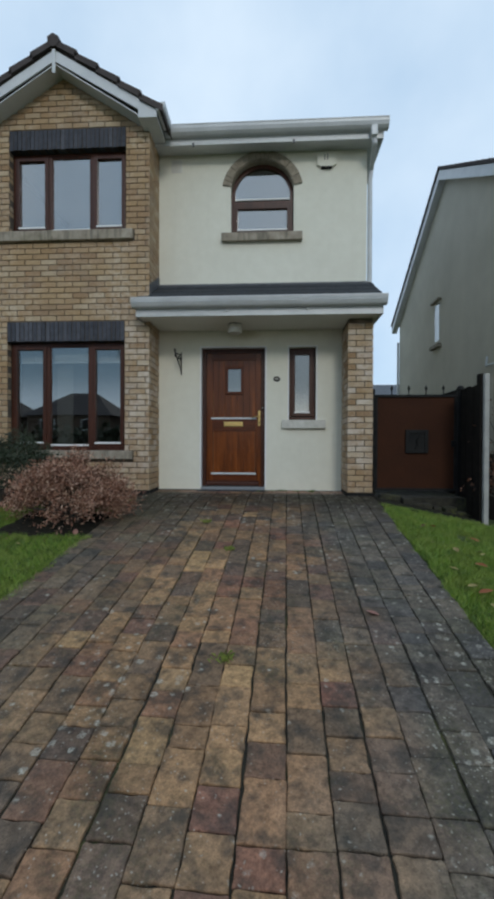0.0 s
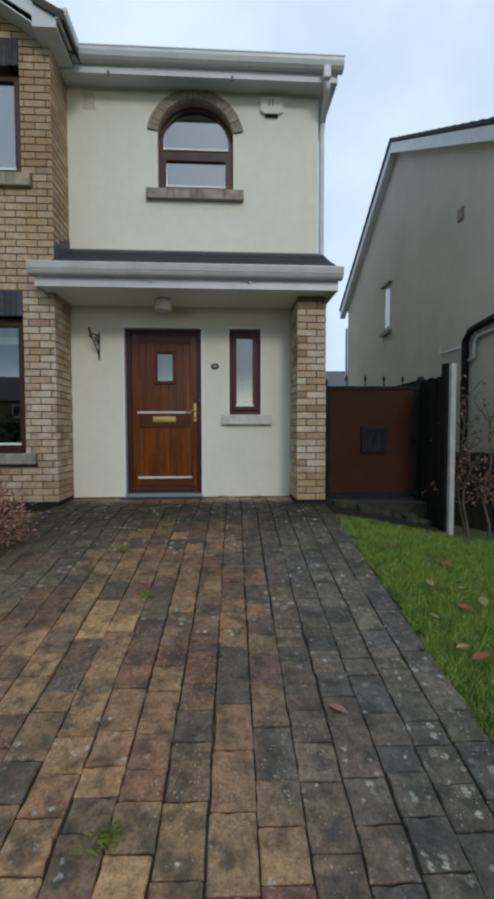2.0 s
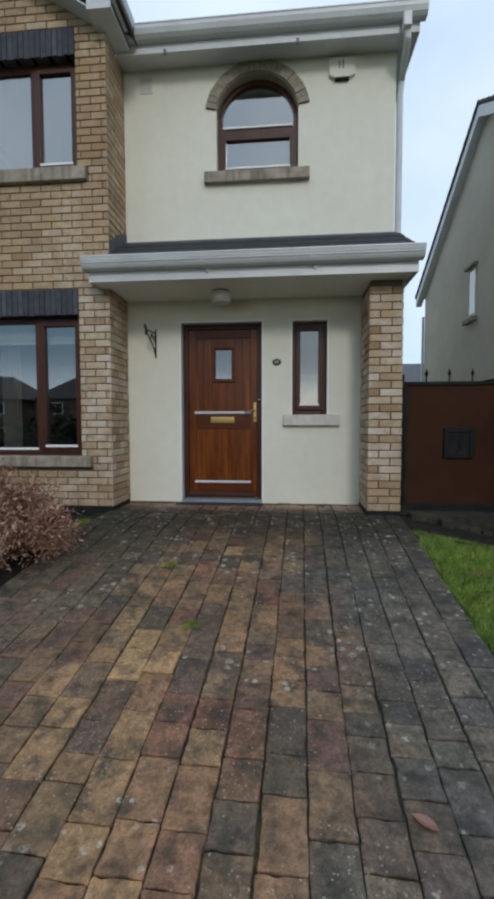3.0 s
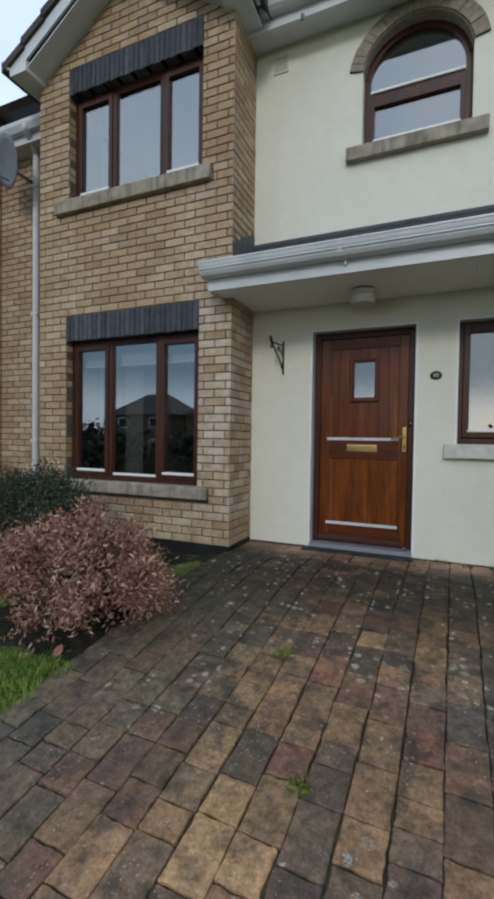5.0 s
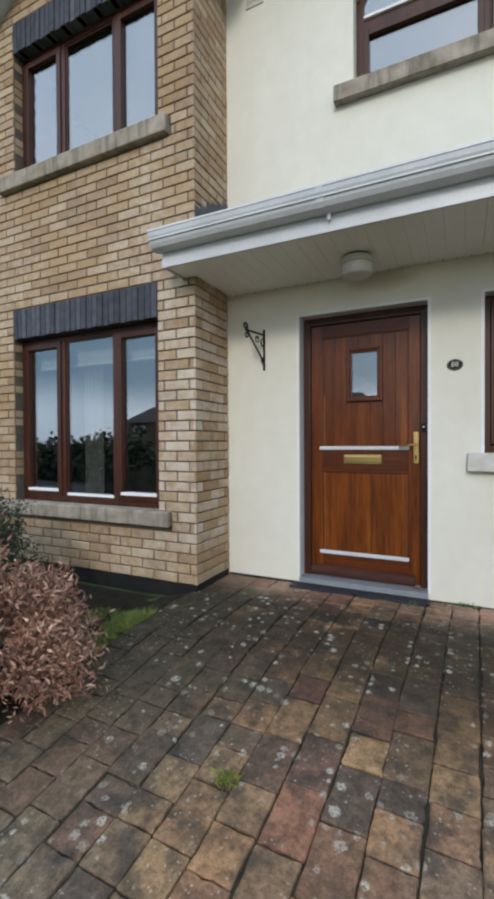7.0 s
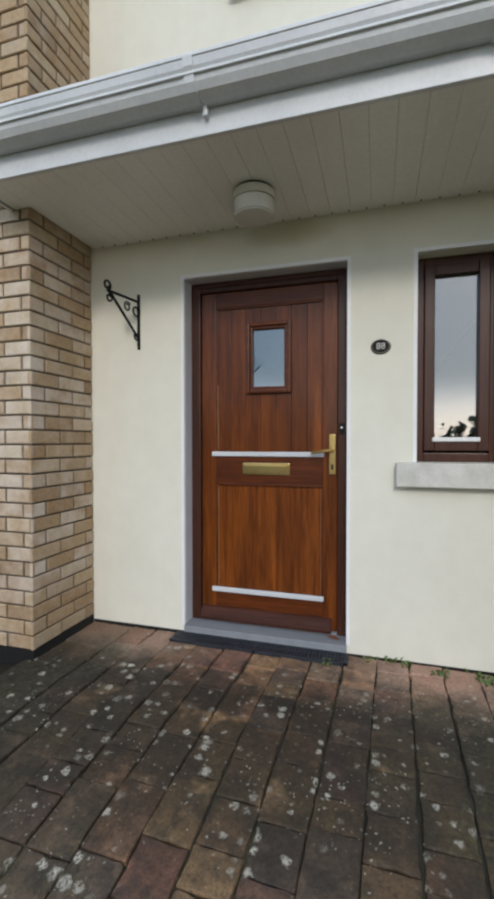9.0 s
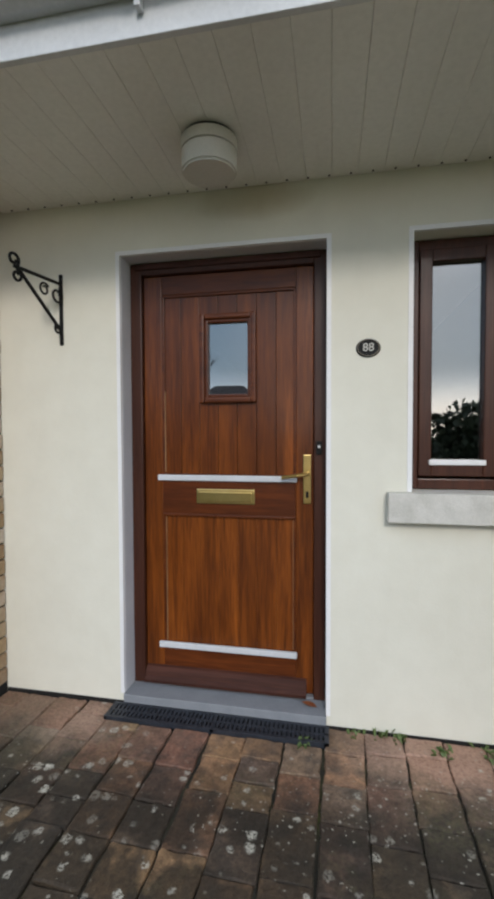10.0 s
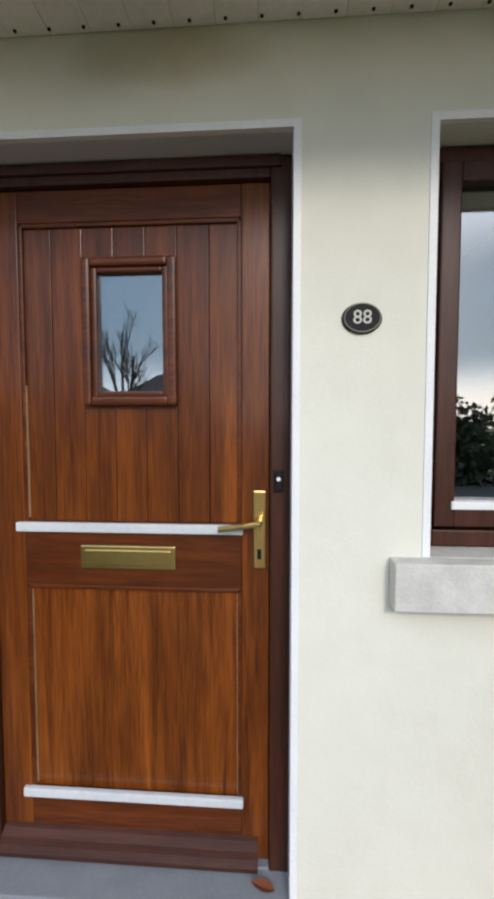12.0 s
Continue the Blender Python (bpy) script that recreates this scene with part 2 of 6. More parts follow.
def wood_mat(name, dark, light, along="z", rough=0.32, coat=0.25):
    n = Nodes(name)
    k = {"z": (1, 1, 0.05), "x": (0.05, 1, 1)}[along]
    v = n.scaled(*k)
    wide, fine = n.noise(28.0, 4.0, v), n.noise(170.0, 4.0, v)
    c = n.ramp(wide, [(0.28, dark), (0.55, tuple((a + b) / 2 for a, b in zip(dark, light))), (0.75, light)])
    c = n.mix(0.35, c, n.ramp(fine, [(0.35, tuple(x * 0.6 for x in dark)), (0.65, light)]))
    own = n.add("ShaderNodeObjectInfo").outputs["Random"]
    c = n.mix(n.maths("MULTIPLY", own, 0.4), c, tuple(x * 1.1 for x in dark))
    blotch = n.grey(n.noise(11.0, 3.0, n.scaled(1, 1, 0.12) if along == "z" else n.scaled(0.3, 1, 1)), 0.42, 0.7)
    c = n.mix(n.maths("MULTIPLY", blotch, 0.55), c, tuple(x * 0.7 for x in dark))
    n.bsdf.inputs["Specular IOR Level"].default_value = 0.3
    return n.done(c, rough, fine, 0.12, 0.002, 0.0, coat)


def glass_mat(name, share):
    n = Nodes(name)
    out = n.tree.nodes["Material Output"]
    n.tree.nodes.remove(n.bsdf)
    clear, gloss, how = n.add("ShaderNodeBsdfTransparent"), n.add("ShaderNodeBsdfGlossy"), n.add("ShaderNodeMixShader")
    clear.inputs["Color"].default_value, gloss.inputs["Roughness"].default_value = (0.72, 0.76, 0.76, 1), 0.015
    lw = n.add("ShaderNodeLayerWeight")
    lw.inputs["Blend"].default_value = 0.5
    grazing = n.maths("MULTIPLY", n.maths("POWER", lw.outputs["Facing"], 4.0), 0.8)
    n.link(n.maths("ADD", grazing, share), how.inputs["Fac"])
    n.link(clear.outputs["BSDF"], how.inputs[1])
    n.link(gloss.outputs["BSDF"], how.inputs[2])
    n.link(how.outputs["Shader"], out.inputs["Surface"])
    return n.mat


def leaf_mat(name, colours, rough=0.6):
    n = Nodes(name)
    r = n.add("ShaderNodeNewGeometry").outputs["Random Per Island"]
    c = n.ramp(r, [(i / (len(colours) - 1), k) for i, k in enumerate(colours)])
    c = n.mix(n.maths("MULTIPLY", n.grey(n.noise(5.0, 3.0), 0.35, 0.7), 0.4), c, tuple(v * 0.5 for v in colours[0]))
    return n.done(c, rough)


def render_mat():
    n = Nodes("cream_render")
    c = n.ramp(n.noise(1.2, 5.0), [(0.3, (0.71, 0.69, 0.59)), (0.7, (0.76, 0.745, 0.645))])
    c = n.mix(0.3, c, n.ramp(n.noise(9.0, 5.0), [(0.35, (0.67, 0.65, 0.55)), (0.7, (0.78, 0.765, 0.665))]))
    drip = n.noise(5.0, 4.0, n.scaled(1, 1, 0.12))
    c = n.mix(n.maths("MULTIPLY", n.grey(drip, 0.55, 0.8), 0.12), c, (0.50, 0.47, 0.37))
    # smoky brown stain on the wall above the door, beside the lamp
    sx = n.maths("MULTIPLY", n.maths("SUBTRACT", n.axis("X"), -0.47), 3.0)
    sz = n.maths("MULTIPLY", n.maths("SUBTRACT", n.axis("Z"), 2.90), 9.0)
    far = n.maths("ADD", n.maths("MULTIPLY", sx, sx), n.maths("MULTIPLY", sz, sz))
    spot = n.maths("SUBTRACT", 1.0, n.grey(n.maths("ADD", far, n.maths("MULTIPLY", n.noise(7.0), 0.6)), 0.2, 1.0))
    c = n.mix(n.maths("MULTIPLY", spot, 0.55), c, (0.36, 0.29, 0.15))
    f = n.noise(150.0, 3.0)
    return n.done(c, 0.85, n.maths("ADD", f, n.noise(30.0, 2.0)), 0.16, 0.004)


def ground_mat():
    n = Nodes("lawn_soil")
    c = n.ramp(n.noise(3.0, 6.0), [(0.3, (0.032, 0.055, 0.009)), (0.55, (0.056, 0.09, 0.013)), (0.75, (0.085, 0.105, 0.023))])
    c = n.mix(0.4, c, n.ramp(n.noise(90.0, 3.0), [(0.3, (0.014, 0.018, 0.006)), (0.7, (0.078, 0.115, 0.02))]))
    return n.done(c, 0.9, n.noise(110.0, 4.0), 0.8, 0.02)


CREAM = render_mat()
BRICK, BRICK_J = brick_mat("buff_brick", False), brick_mat("buff_brick_joined", True)
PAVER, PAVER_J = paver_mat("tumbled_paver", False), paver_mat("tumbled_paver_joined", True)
MORTAR = plain("mortar", (0.08, 0.062, 0.048), (0.15, 0.122, 0.092), 0.95, 8.0, 200.0, 0.5)


def joint_mat():
    n = Nodes("joint_sand")
    c = n.ramp(n.noise(12.0, 6.0), [(0.3, (0.012, 0.011, 0.008)), (0.7, (0.045, 0.04, 0.026))])
    mossy = n.maths("MULTIPLY", n.grey(n.noise(1.9, 3.0), 0.5, 0.66), n.grey(n.noise(22.0, 4.0), 0.4, 0.6))
    c = n.mix(n.maths("MULTIPLY", mossy, 0.8), c, (0.085, 0.09, 0.022))
    return n.done(c, 0.95, n.noise(160.0, 3.0), 0.8, 0.003)


BED = joint_mat()


def blue_brick():
    n = Nodes("blue_brick")
    r = n.add("ShaderNodeObjectInfo").outputs["Random"]
    c = n.ramp(r, [(0.0, (0.02, 0.023, 0.034)), (0.4, (0.035, 0.04, 0.058)), (0.7, (0.055, 0.06, 0.08)), (1.0, (0.10, 0.105, 0.13))])
    grain = n.noise(60.0, 5.0)
    c = n.mix(0.5, c, n.ramp(n.noise(14.0, 4.0), [(0.3, (0.015, 0.017, 0.024)), (0.7, (0.085, 0.09, 0.11))]))
    return n.done(c, 0.75, grain, 0.4, 0.004)


DARKBRICK = blue_brick()
PLINTH = plain("bitumen_plinth", (0.009, 0.009, 0.010), (0.026, 0.025, 0.023), 0.85, 7.0, gloss=0.2)


def sill_mat():
    n = Nodes("sill_stone")
    c = n.ramp(n.noise(9.0, 6.0), [(0.3, (0.22, 0.185, 0.14)), (0.7, (0.40, 0.35, 0.28))])
    streak = n.grey(n.noise(16.0, 4.0, n.scaled(1, 1, 0.12)), 0.5, 0.68)
    c = n.mix(n.maths("MULTIPLY", streak, 0.6), c, (0.085, 0.08, 0.06))
    c = n.mix(n.maths("MULTIPLY", n.grey(n.noise(5.0, 5.0), 0.55, 0.7), 0.4), c, (0.14, 0.13, 0.06))
    return n.done(c, 0.9, n.noise(90.0, 4.0), 0.5, 0.004)


SILL = sill_mat()
ARCHBRICK = plain("arch_brick", (0.20, 0.17, 0.125), (0.36, 0.31, 0.24), 0.9, 18.0, 90.0, 0.5)
GRANITE = plain("pale_sill", (0.50, 0.49, 0.44), (0.68, 0.66, 0.61), 0.85, 14.0, 160.0, 0.4)
UPVC = plain("white_upvc", (0.54, 0.56, 0.58), (0.68, 0.695, 0.71), 0.35, 3.0, 60.0, 0.03)
BEAD = plain("white_bead", (0.78, 0.78, 0.78), (0.86, 0.86, 0.86), 0.5, 5.0)
SOFFIT = plain("soffit_upvc", (0.78, 0.77, 0.73), (0.86, 0.85, 0.81), 0.45, 2.0, 50.0, 0.03)
REVEAL = plain("threshold_paint", (0.20, 0.215, 0.235), (0.27, 0.285, 0.305), 0.6, 9.0)
REVEALGREY = plain("reveal_grey", (0.56, 0.56, 0.58), (0.64, 0.64, 0.66), 0.7, 4.0)
SLATE = plain("roof_slate", (0.012, 0.014, 0.018), (0.03, 0.034, 0.04), 0.9, 7.0, 70.0, 0.4)
TILE = plain("roof_tile_brown", (0.035, 0.027, 0.026), (0.075, 0.06, 0.056), 0.8, 6.0, 90.0, 0.5)
LEAD = plain("lead", (0.05, 0.055, 0.065), (0.11, 0.12, 0.135), 0.6, 7.0)
DOORWOOD = wood_mat("door_wood", (0.052, 0.0108, 0.0024), (0.34, 0.091, 0.0122), "z", 0.3, 0.16)
DOORRAIL = wood_mat("door_rail_wood", (0.05, 0.0105, 0.003), (0.21, 0.052, 0.009), "x", 0.34, 0.08)
FRAMEWOOD = wood_mat("frame_wood", (0.036, 0.0108, 0.006), (0.105, 0.034, 0.0165), "z", 0.42, 0.12)
FRAMERAIL = wood_mat("frame_rail_wood", (0.036, 0.011, 0.007), (0.10, 0.033, 0.019), "x", 0.6, 0.0)
WORN = plain("worn_varnish", (0.30, 0.15, 0.06), (0.46, 0.28, 0.14), 0.6, 9.0)
BRASS = plain("brass", (0.60, 0.42, 0.15), (0.72, 0.53, 0.22), 0.28, 20.0, 200.0, 0.03, 1.0)
BLACK = plain("black_iron", (0.005, 0.005, 0.0055), (0.013, 0.013, 0.013), 0.55, 30.0, gloss=0.18)
DRAIN = plain("drain_plastic", (0.012, 0.015, 0.022), (0.03, 0.035, 0.045), 0.5, 30.0)
LAMPSHADE = plain("opal_shade", (0.60, 0.59, 0.54), (0.68, 0.67, 0.62), 0.4, 5.0)
GLASS = glass_mat("window_glass", 0.29)
DISH = plain("dish_paint", (0.10, 0.105, 0.12), (0.16, 0.165, 0.18), 0.5, 4.0)
RUST = plain("gate_paint", (0.034, 0.0115, 0.005), (0.056, 0.019, 0.0075), 0.8, 2.5, 40.0, 0.1, gloss=0.2)
FENCE = plain("dark_timber", (0.007, 0.006, 0.005), (0.02, 0.016, 0.013), 0.9, 10.0, 90.0, 0.5, gloss=0.15)
DASH = plain("pebble_dash", (0.50, 0.465, 0.385), (0.60, 0.56, 0.47), 0.95, 1.6, 130.0, 0.6)
CONCRETE = plain("concrete", (0.32, 0.31, 0.29), (0.45, 0.44, 0.41), 0.9, 9.0, 120.0, 0.4)
INSIDE = plain("inside_paint", (0.30, 0.29, 0.27), (0.36, 0.35, 0.33), 0.8)
LINEN = plain("blind_cloth", (0.55, 0.55, 0.53), (0.65, 0.65, 0.63), 0.8)
# walls across the street: backlit shade is put into this dark base colour
BACKLITWALL = plain("backlit_wall", (0.07, 0.045, 0.033), (0.12, 0.08, 0.055), 0.9, 3.0)
ASPHALT = plain("asphalt", (0.04, 0.04, 0.042), (0.06, 0.06, 0.06), 0.9)
TUFT = leaf_mat("tuft_blades", [(0.12, 0.19, 0.03), (0.21, 0.26, 0.05), (0.29, 0.30, 0.08)])
LAWN = ground_mat()
SOIL = plain("dark_soil", (0.010, 0.009, 0.007), (0.036, 0.032, 0.022), 0.95, 14.0, 70.0, 0.9, gloss=0.15)


def grass_mat():
    n = Nodes("grass_blades")
    r = n.add("ShaderNodeNewGeometry").outputs["Random Per Island"]
    c = n.ramp(r, [(0.0, (0.06, 0.12, 0.012)), (0.35, (0.13, 0.24, 0.02)), (0.7, (0.21, 0.33, 0.03)), (1.0, (0.33, 0.34, 0.09))])
    c = n.mix(n.maths("MULTIPLY", n.grey(n.noise(3.0, 3.0), 0.45, 0.68), 0.55), c, (0.25, 0.29, 0.05))
    c = n.mix(n.maths("MULTIPLY", n.grey(n.noise(9.0, 4.0), 0.45, 0.7), 0.6), c, (0.04, 0.085, 0.012))
    return n.done(c, 0.55)


GRASS = grass_mat()
PINKLEAF = leaf_mat("russet_leaves", [(0.12, 0.046, 0.03), (0.40, 0.19, 0.115), (0.22, 0.095, 0.06), (0.66, 0.45, 0.32), (0.46, 0.25, 0.165), (0.08, 0.034, 0.022)])
GREENLEAF = leaf_mat("dark_leaves", [(0.018, 0.03, 0.014), (0.035, 0.05, 0.022), (0.05, 0.062, 0.03)])
REDLEAF = leaf_mat("hedge_leaves", [(0.14, 0.06, 0.035), (0.22, 0.10, 0.06), (0.09, 0.05, 0.03)])
FALLEN = leaf_mat("fallen_leaf_orange", [(0.50, 0.17, 0.06), (0.55, 0.24, 0.10), (0.42, 0.13, 0.06)])
FALLENPALE = leaf_mat("fallen_leaf_pale", [(0.50, 0.36, 0.12), (0.52, 0.42, 0.2)])
LITTER = leaf_mat("litter_leaf", [(0.16, 0.09, 0.05), (0.24, 0.14, 0.08)])
PINKFALL = leaf_mat("fallen_leaf_pink", [(0.55, 0.28, 0.22), (0.60, 0.33, 0.27)])
BARK = plain("bark", (0.05, 0.041, 0.034), (0.13, 0.11, 0.09), 0.9, 25.0, 120.0, 0.6)
WEED = leaf_mat("weed_leaves", [(0.08, 0.13, 0.035), (0.14, 0.20, 0.06)])

# ---- mesh helpers ----


def box(bm, x0, x1, y0, y1, z0, z1, bevel=0.0):
    vs = [bm.verts.new((x, y, z)) for x in (x0, x1) for y in (y0, y1) for z in (z0, z1)]
    fs = [bm.faces.new([vs[i] for i in q]) for q in ((0, 1, 3, 2), (4, 6, 7, 5), (0, 4, 5, 1), (2, 3, 7, 6), (0, 2, 6, 4), (1, 5, 7, 3))]
    if bevel:
        bmesh.ops.bevel(bm, geom=list({e for f in fs for e in f.edges}), offset=bevel, segments=2, affect="EDGES", profile=0.6)
    return bm


def boxes(*rows, bevel=0.0):
    bm = bmesh.new()
    for row in rows:
        box(bm, *row, bevel=bevel)
    return bm


def prism(bm, outline, y0, y1):
    """A solid from an outline of (x, z) carried from y0 to y1."""
    a = [bm.verts.new((x, y0, z)) for x, z in outline]
    b = [bm.verts.new((x, y1, z)) for x, z in outline]
    bm.faces.new(a)
    bm.faces.new(b[::-1])
    for i in range(len(a)):
        j = (i + 1) % len(a)
        bm.faces.new((a[j], a[i], b[i], b[j]))
    return bm


def run_x(bm, outline, x0, x1):
    """A solid from an outline of (y, z) carried from x0 to x1."""
    a = [bm.verts.new((x0, y, z)) for y, z in outline]
    b = [bm.verts.new((x1, y, z)) for y, z in outline]
    bm.faces.new(a)
    bm.faces.new(b[::-1])
    for i in range(len(a)):
        j = (i + 1) % len(a)
        bm.faces.new((a[j], a[i], b[i], b[j]))
    return bm


def rod(bm, a, b, r0, r1=None, sides=10):
    """A round bar from a to b."""
    a, b = Vector(a), Vector(b)
    m = Matrix.Translation((a + b) / 2) @ (b - a).to_track_quat("Z", "Y").to_matrix().to_4x4()
    bmesh.ops.create_cone(bm, cap_ends=True, segments=sides, radius1=r0, radius2=r0 if r1 is None else r1, depth=(b - a).length, matrix=m)
    return bm


def tube(bm, points, r, sides=10):
    for a, b in zip(points, points[1:]):
        rod(bm, a, b, r, sides=sides)
    for p in points[1:-1]:
        bmesh.ops.create_icosphere(bm, subdivisions=1, radius=r * 1.03, matrix=Matrix.Translation(p))
    return bm


def mesh_of(name, bm, material):
    bmesh.ops.recalc_face_normals(bm, faces=bm.faces)
    me = bpy.data.meshes.new(name)
    bm.to_mesh(me)
    bm.free()
    me.materials.append(material)
    return me


def raw_mesh(name, verts, faces, material):
    me = bpy.data.meshes.new(name)
    me.from_pydata(verts, [], faces)
    me.materials.append(material)
    return me


def smooth(ob, angle=35):
    for p in ob.data.polygons:
        p.use_smooth = True
    ob.data.set_sharp_from_angle(angle=radians(angle))
    return ob


def hang(ob, parent):
    ob.parent = parent
    if parent.parent is None:
        ob.matrix_parent_inverse = parent.matrix_basis.inverted()
    return ob


def part(name, bm, material, parent, label=""):
    """One mesh object under a thing or under a part."""
    ob = hang(new(name, mesh_of(name, bm, material)), parent)
    return tagged(ob, label) if label else ob


def solid(name, bm, material, label, category, kind="", group=""):
    return tagged(new(name, mesh_of(name, bm, material)), label, category, group, kind)


def base(name, x, y, z, label, category, kind="", group=""):
    ob = new(name)
    ob.matrix_basis = Matrix.Translation((x, y, z))
    return tagged(ob, label, category, group, kind)


# ---- ground ----
PROFILE = ((-60, -0.75), (-7, -0.72), (-4, -0.6), (0, -0.138), (5.2, 0.59), (5.6, 0.622), (7, 0.622), (30, 0.7), (400, 1.0))


def drive_z(y):
    for (a, za), (b, zb) in zip(PROFILE, PROFILE[1:]):
        if y <= b:
            return za + (zb - za) * max(0.0, (y - a) / (b - a))
    return 1.0


def ground_z(x, y):
    fall = min(max(x - 1.25, 0.0) * 0.2, 0.55) * min(max((y - 0.5) / 5.0, 0.0), 1.0)
    dip = 0.07 * min(max((-1.8 - x) / 0.25, 0.0), 1.0) * min(max((y - 4.7) / 0.7, 0.0), 1.0)
    return drive_z(y) - fall - dip - 0.012


# columns of paving run a little askew of the house
PITCH_X, SKEW, COLUMNS = 0.159, 0.027, 19
COLUMN_X = 0.0495 - PITCH_X * 12
EDGE_L, EDGE_R = COLUMN_X - PITCH_X / 2, COLUMN_X + PITCH_X * (COLUMNS - 0.5)


def drive_left(y):
    return EDGE_L + SKEW * y


def drive_right(y):
    return EDGE_R + SKEW * y


xs = [-300, -120, -50, -20, -10] + [-6 + 0.25 * i for i in range(49)] + [10, 20, 50, 120, 300]
ys = [-300, -120, -50, -25, -15, -10] + [-7 + 0.25 * i for i in range(65)] + [12, 16, 24, 40, 80, 150, 300]
verts = [(x, y, ground_z(x, y) - 0.05 * (drive_left(y) - 0.02 < x < drive_right(y) + 0.02)) for y in ys for x in xs]
faces = [(j * len(xs) + i, j * len(xs) + i + 1, (j + 1) * len(xs) + i + 1, (j + 1) * len(xs) + i) for j in range(len(ys) - 1) for i in range(len(xs) - 1)]
tagged(new("ground", raw_mesh("ground", verts, faces, LAWN)), "mown green lawn and soil sloping up to the house", "ground", kind="structure")

# ---- driveway: bed and walls around it ----
bm = bmesh.new()
for (a, za), (b, zb) in zip(PROFILE[2:6], PROFILE[3:7]):
    a, b = max(a, -4.0), min(b, 6.42)
    if b <= a:
        continue
    q = [bm.verts.new((x, y, drive_z(y) - 0.014)) for x, y in ((drive_left(a), a), (drive_right(a), a), (drive_right(b), b), (drive_left(b), b))]
    bm.faces.new(q)
driveway = solid("driveway", bm, BED, "block-paved driveway of tumbled cobbles, stained and spotted with lichen", "driveway", "structure")

# ---- the house: walls ----
WALL, BAY, PIER_Y = 6.37, 5.85, 5.83
BAY_L, BAY_R, HOUSE_R = -4.13, -1.735, 1.27
LINE = 0.30  # thickness of the front wall
ARC_X, ARC_Z, ARC_R = -0.225, 4.955, 0.463

DOOR = (-1.11, -0.17, 0.64, 2.712)
SIDE = (0.172, 0.565, 1.65, 2.712)
ARCH = (ARC_X - 0.455, ARC_X + 0.455, 4.35)


def arch_points(r, n=20):
    a0 = math.acos(0.455 / 0.463)
    return [(ARC_X - r * math.cos(a0 + (math.pi - 2 * a0) * i / n), ARC_Z + r * math.sin(a0 + (math.pi - 2 * a0) * i / n)) for i in range(n + 1)]


bm = bmesh.new()
y0, y1 = WALL, WALL + LINE
x0, x1 = BAY_R - 0.1, HOUSE_R
zt = 5.66
box(bm, x0, DOOR[0], y0, y1, 0.3, DOOR[3])
box(bm, DOOR[0], DOOR[1], y0, y1, 0.3, DOOR[2])
box(bm, DOOR[1], SIDE[0], y0, y1, 0.3, DOOR[3])
box(bm, SIDE[0], SIDE[1], y0, y1, 0.3, SIDE[2])
box(bm, SIDE[1], x1, y0, y1, 0.3, DOOR[3])
box(bm, x0, x1, y0, y1, DOOR[3], ARCH[2])
box(bm, x0, ARCH[0], y0, y1, ARCH[2], zt)
box(bm, ARCH[1], x1, y0, y1, ARCH[2], zt)
pts = arch_points(ARC_R)
for (xa, za), (xb, zb) in zip(pts, pts[1:]):
    prism(bm, [(xa, za), (xb, zb), (xb, zt), (xa, zt)], y0, y1)
solid("wall_front", bm, CREAM, "smooth cream-painted rendered front wall", "wall", "structure")
solid("wall_side", boxes((HOUSE_R - 0.3, HOUSE_R - 0.002, WALL + LINE, 15.0, 0.0, 5.9)), CREAM, "cream-rendered side wall of the house", "wall", "structure")
solid("wall_back", boxes((-9.0, HOUSE_R, 15.0, 15.3, 0.0, 5.9)), CREAM, "rendered back wall of the house", "wall", "structure")
solid("wall_party", boxes((-4.4, -4.2, 6.7, 15.0, 0.0, 5.9)), INSIDE, "plastered wall between the two houses", "wall", "structure")
solid("wall_partition", boxes((-1.9, -1.76, 6.68, 15.0, 0.3, 5.9)), INSIDE, "plastered inner partition wall", "wall", "structure")
solid("inner_floor", boxes((-4.2, HOUSE_R - 0.3, 6.68, 15.0, 0.55, 0.63), (-4.0, -1.86, 5.98, 6.68, 0.55, 0.63)), INSIDE, "plain floor inside the house", "floor", "structure")
solid("upper_floor", boxes((-4.2, HOUSE_R - 0.3, 6.68, 15.0, 3.05, 3.25), (-4.0, -1.84, 6.0, 6.68, 3.05, 3.25)), INSIDE, "floor between the storeys", "floor", "structure")
solid("ceiling", boxes((-4.2, HOUSE_R - 0.3, 6.68, 15.0, 5.67, 5.75), (-4.0, -1.84, 6.0, 6.68, 5.67, 5.75)), INSIDE, "plain white ceiling of the upper storey", "ceiling", "structure")
solid("plinth", boxes((BAY_L, BAY_R - 0.004, BAY + 0.006, BAY + 0.1, 0.3, 0.665), (BAY_R - 0.1, BAY_R - 0.004, BAY + 0.1, WALL, 0.3, 0.665), (0.93, 1.256, PIER_Y + 0.006, WALL - 0.004, 0.3, 0.662),
                      (x0 + 0.1, DOOR[0], WALL - 0.004, WALL - 0.001, 0.6, 0.636), (DOOR[1], 0.93, WALL - 0.004, WALL - 0.001, 0.6, 0.630)), PLINTH, "black bitumen band at the foot of the walls", "plinth", "structure")

# backing of the brick walls (mortar), the bricks stand proud of it
LW = (-3.736, -2.076, 1.205, 2.70)
UW = (-3.70, -2.06, 4.20, 5.325)
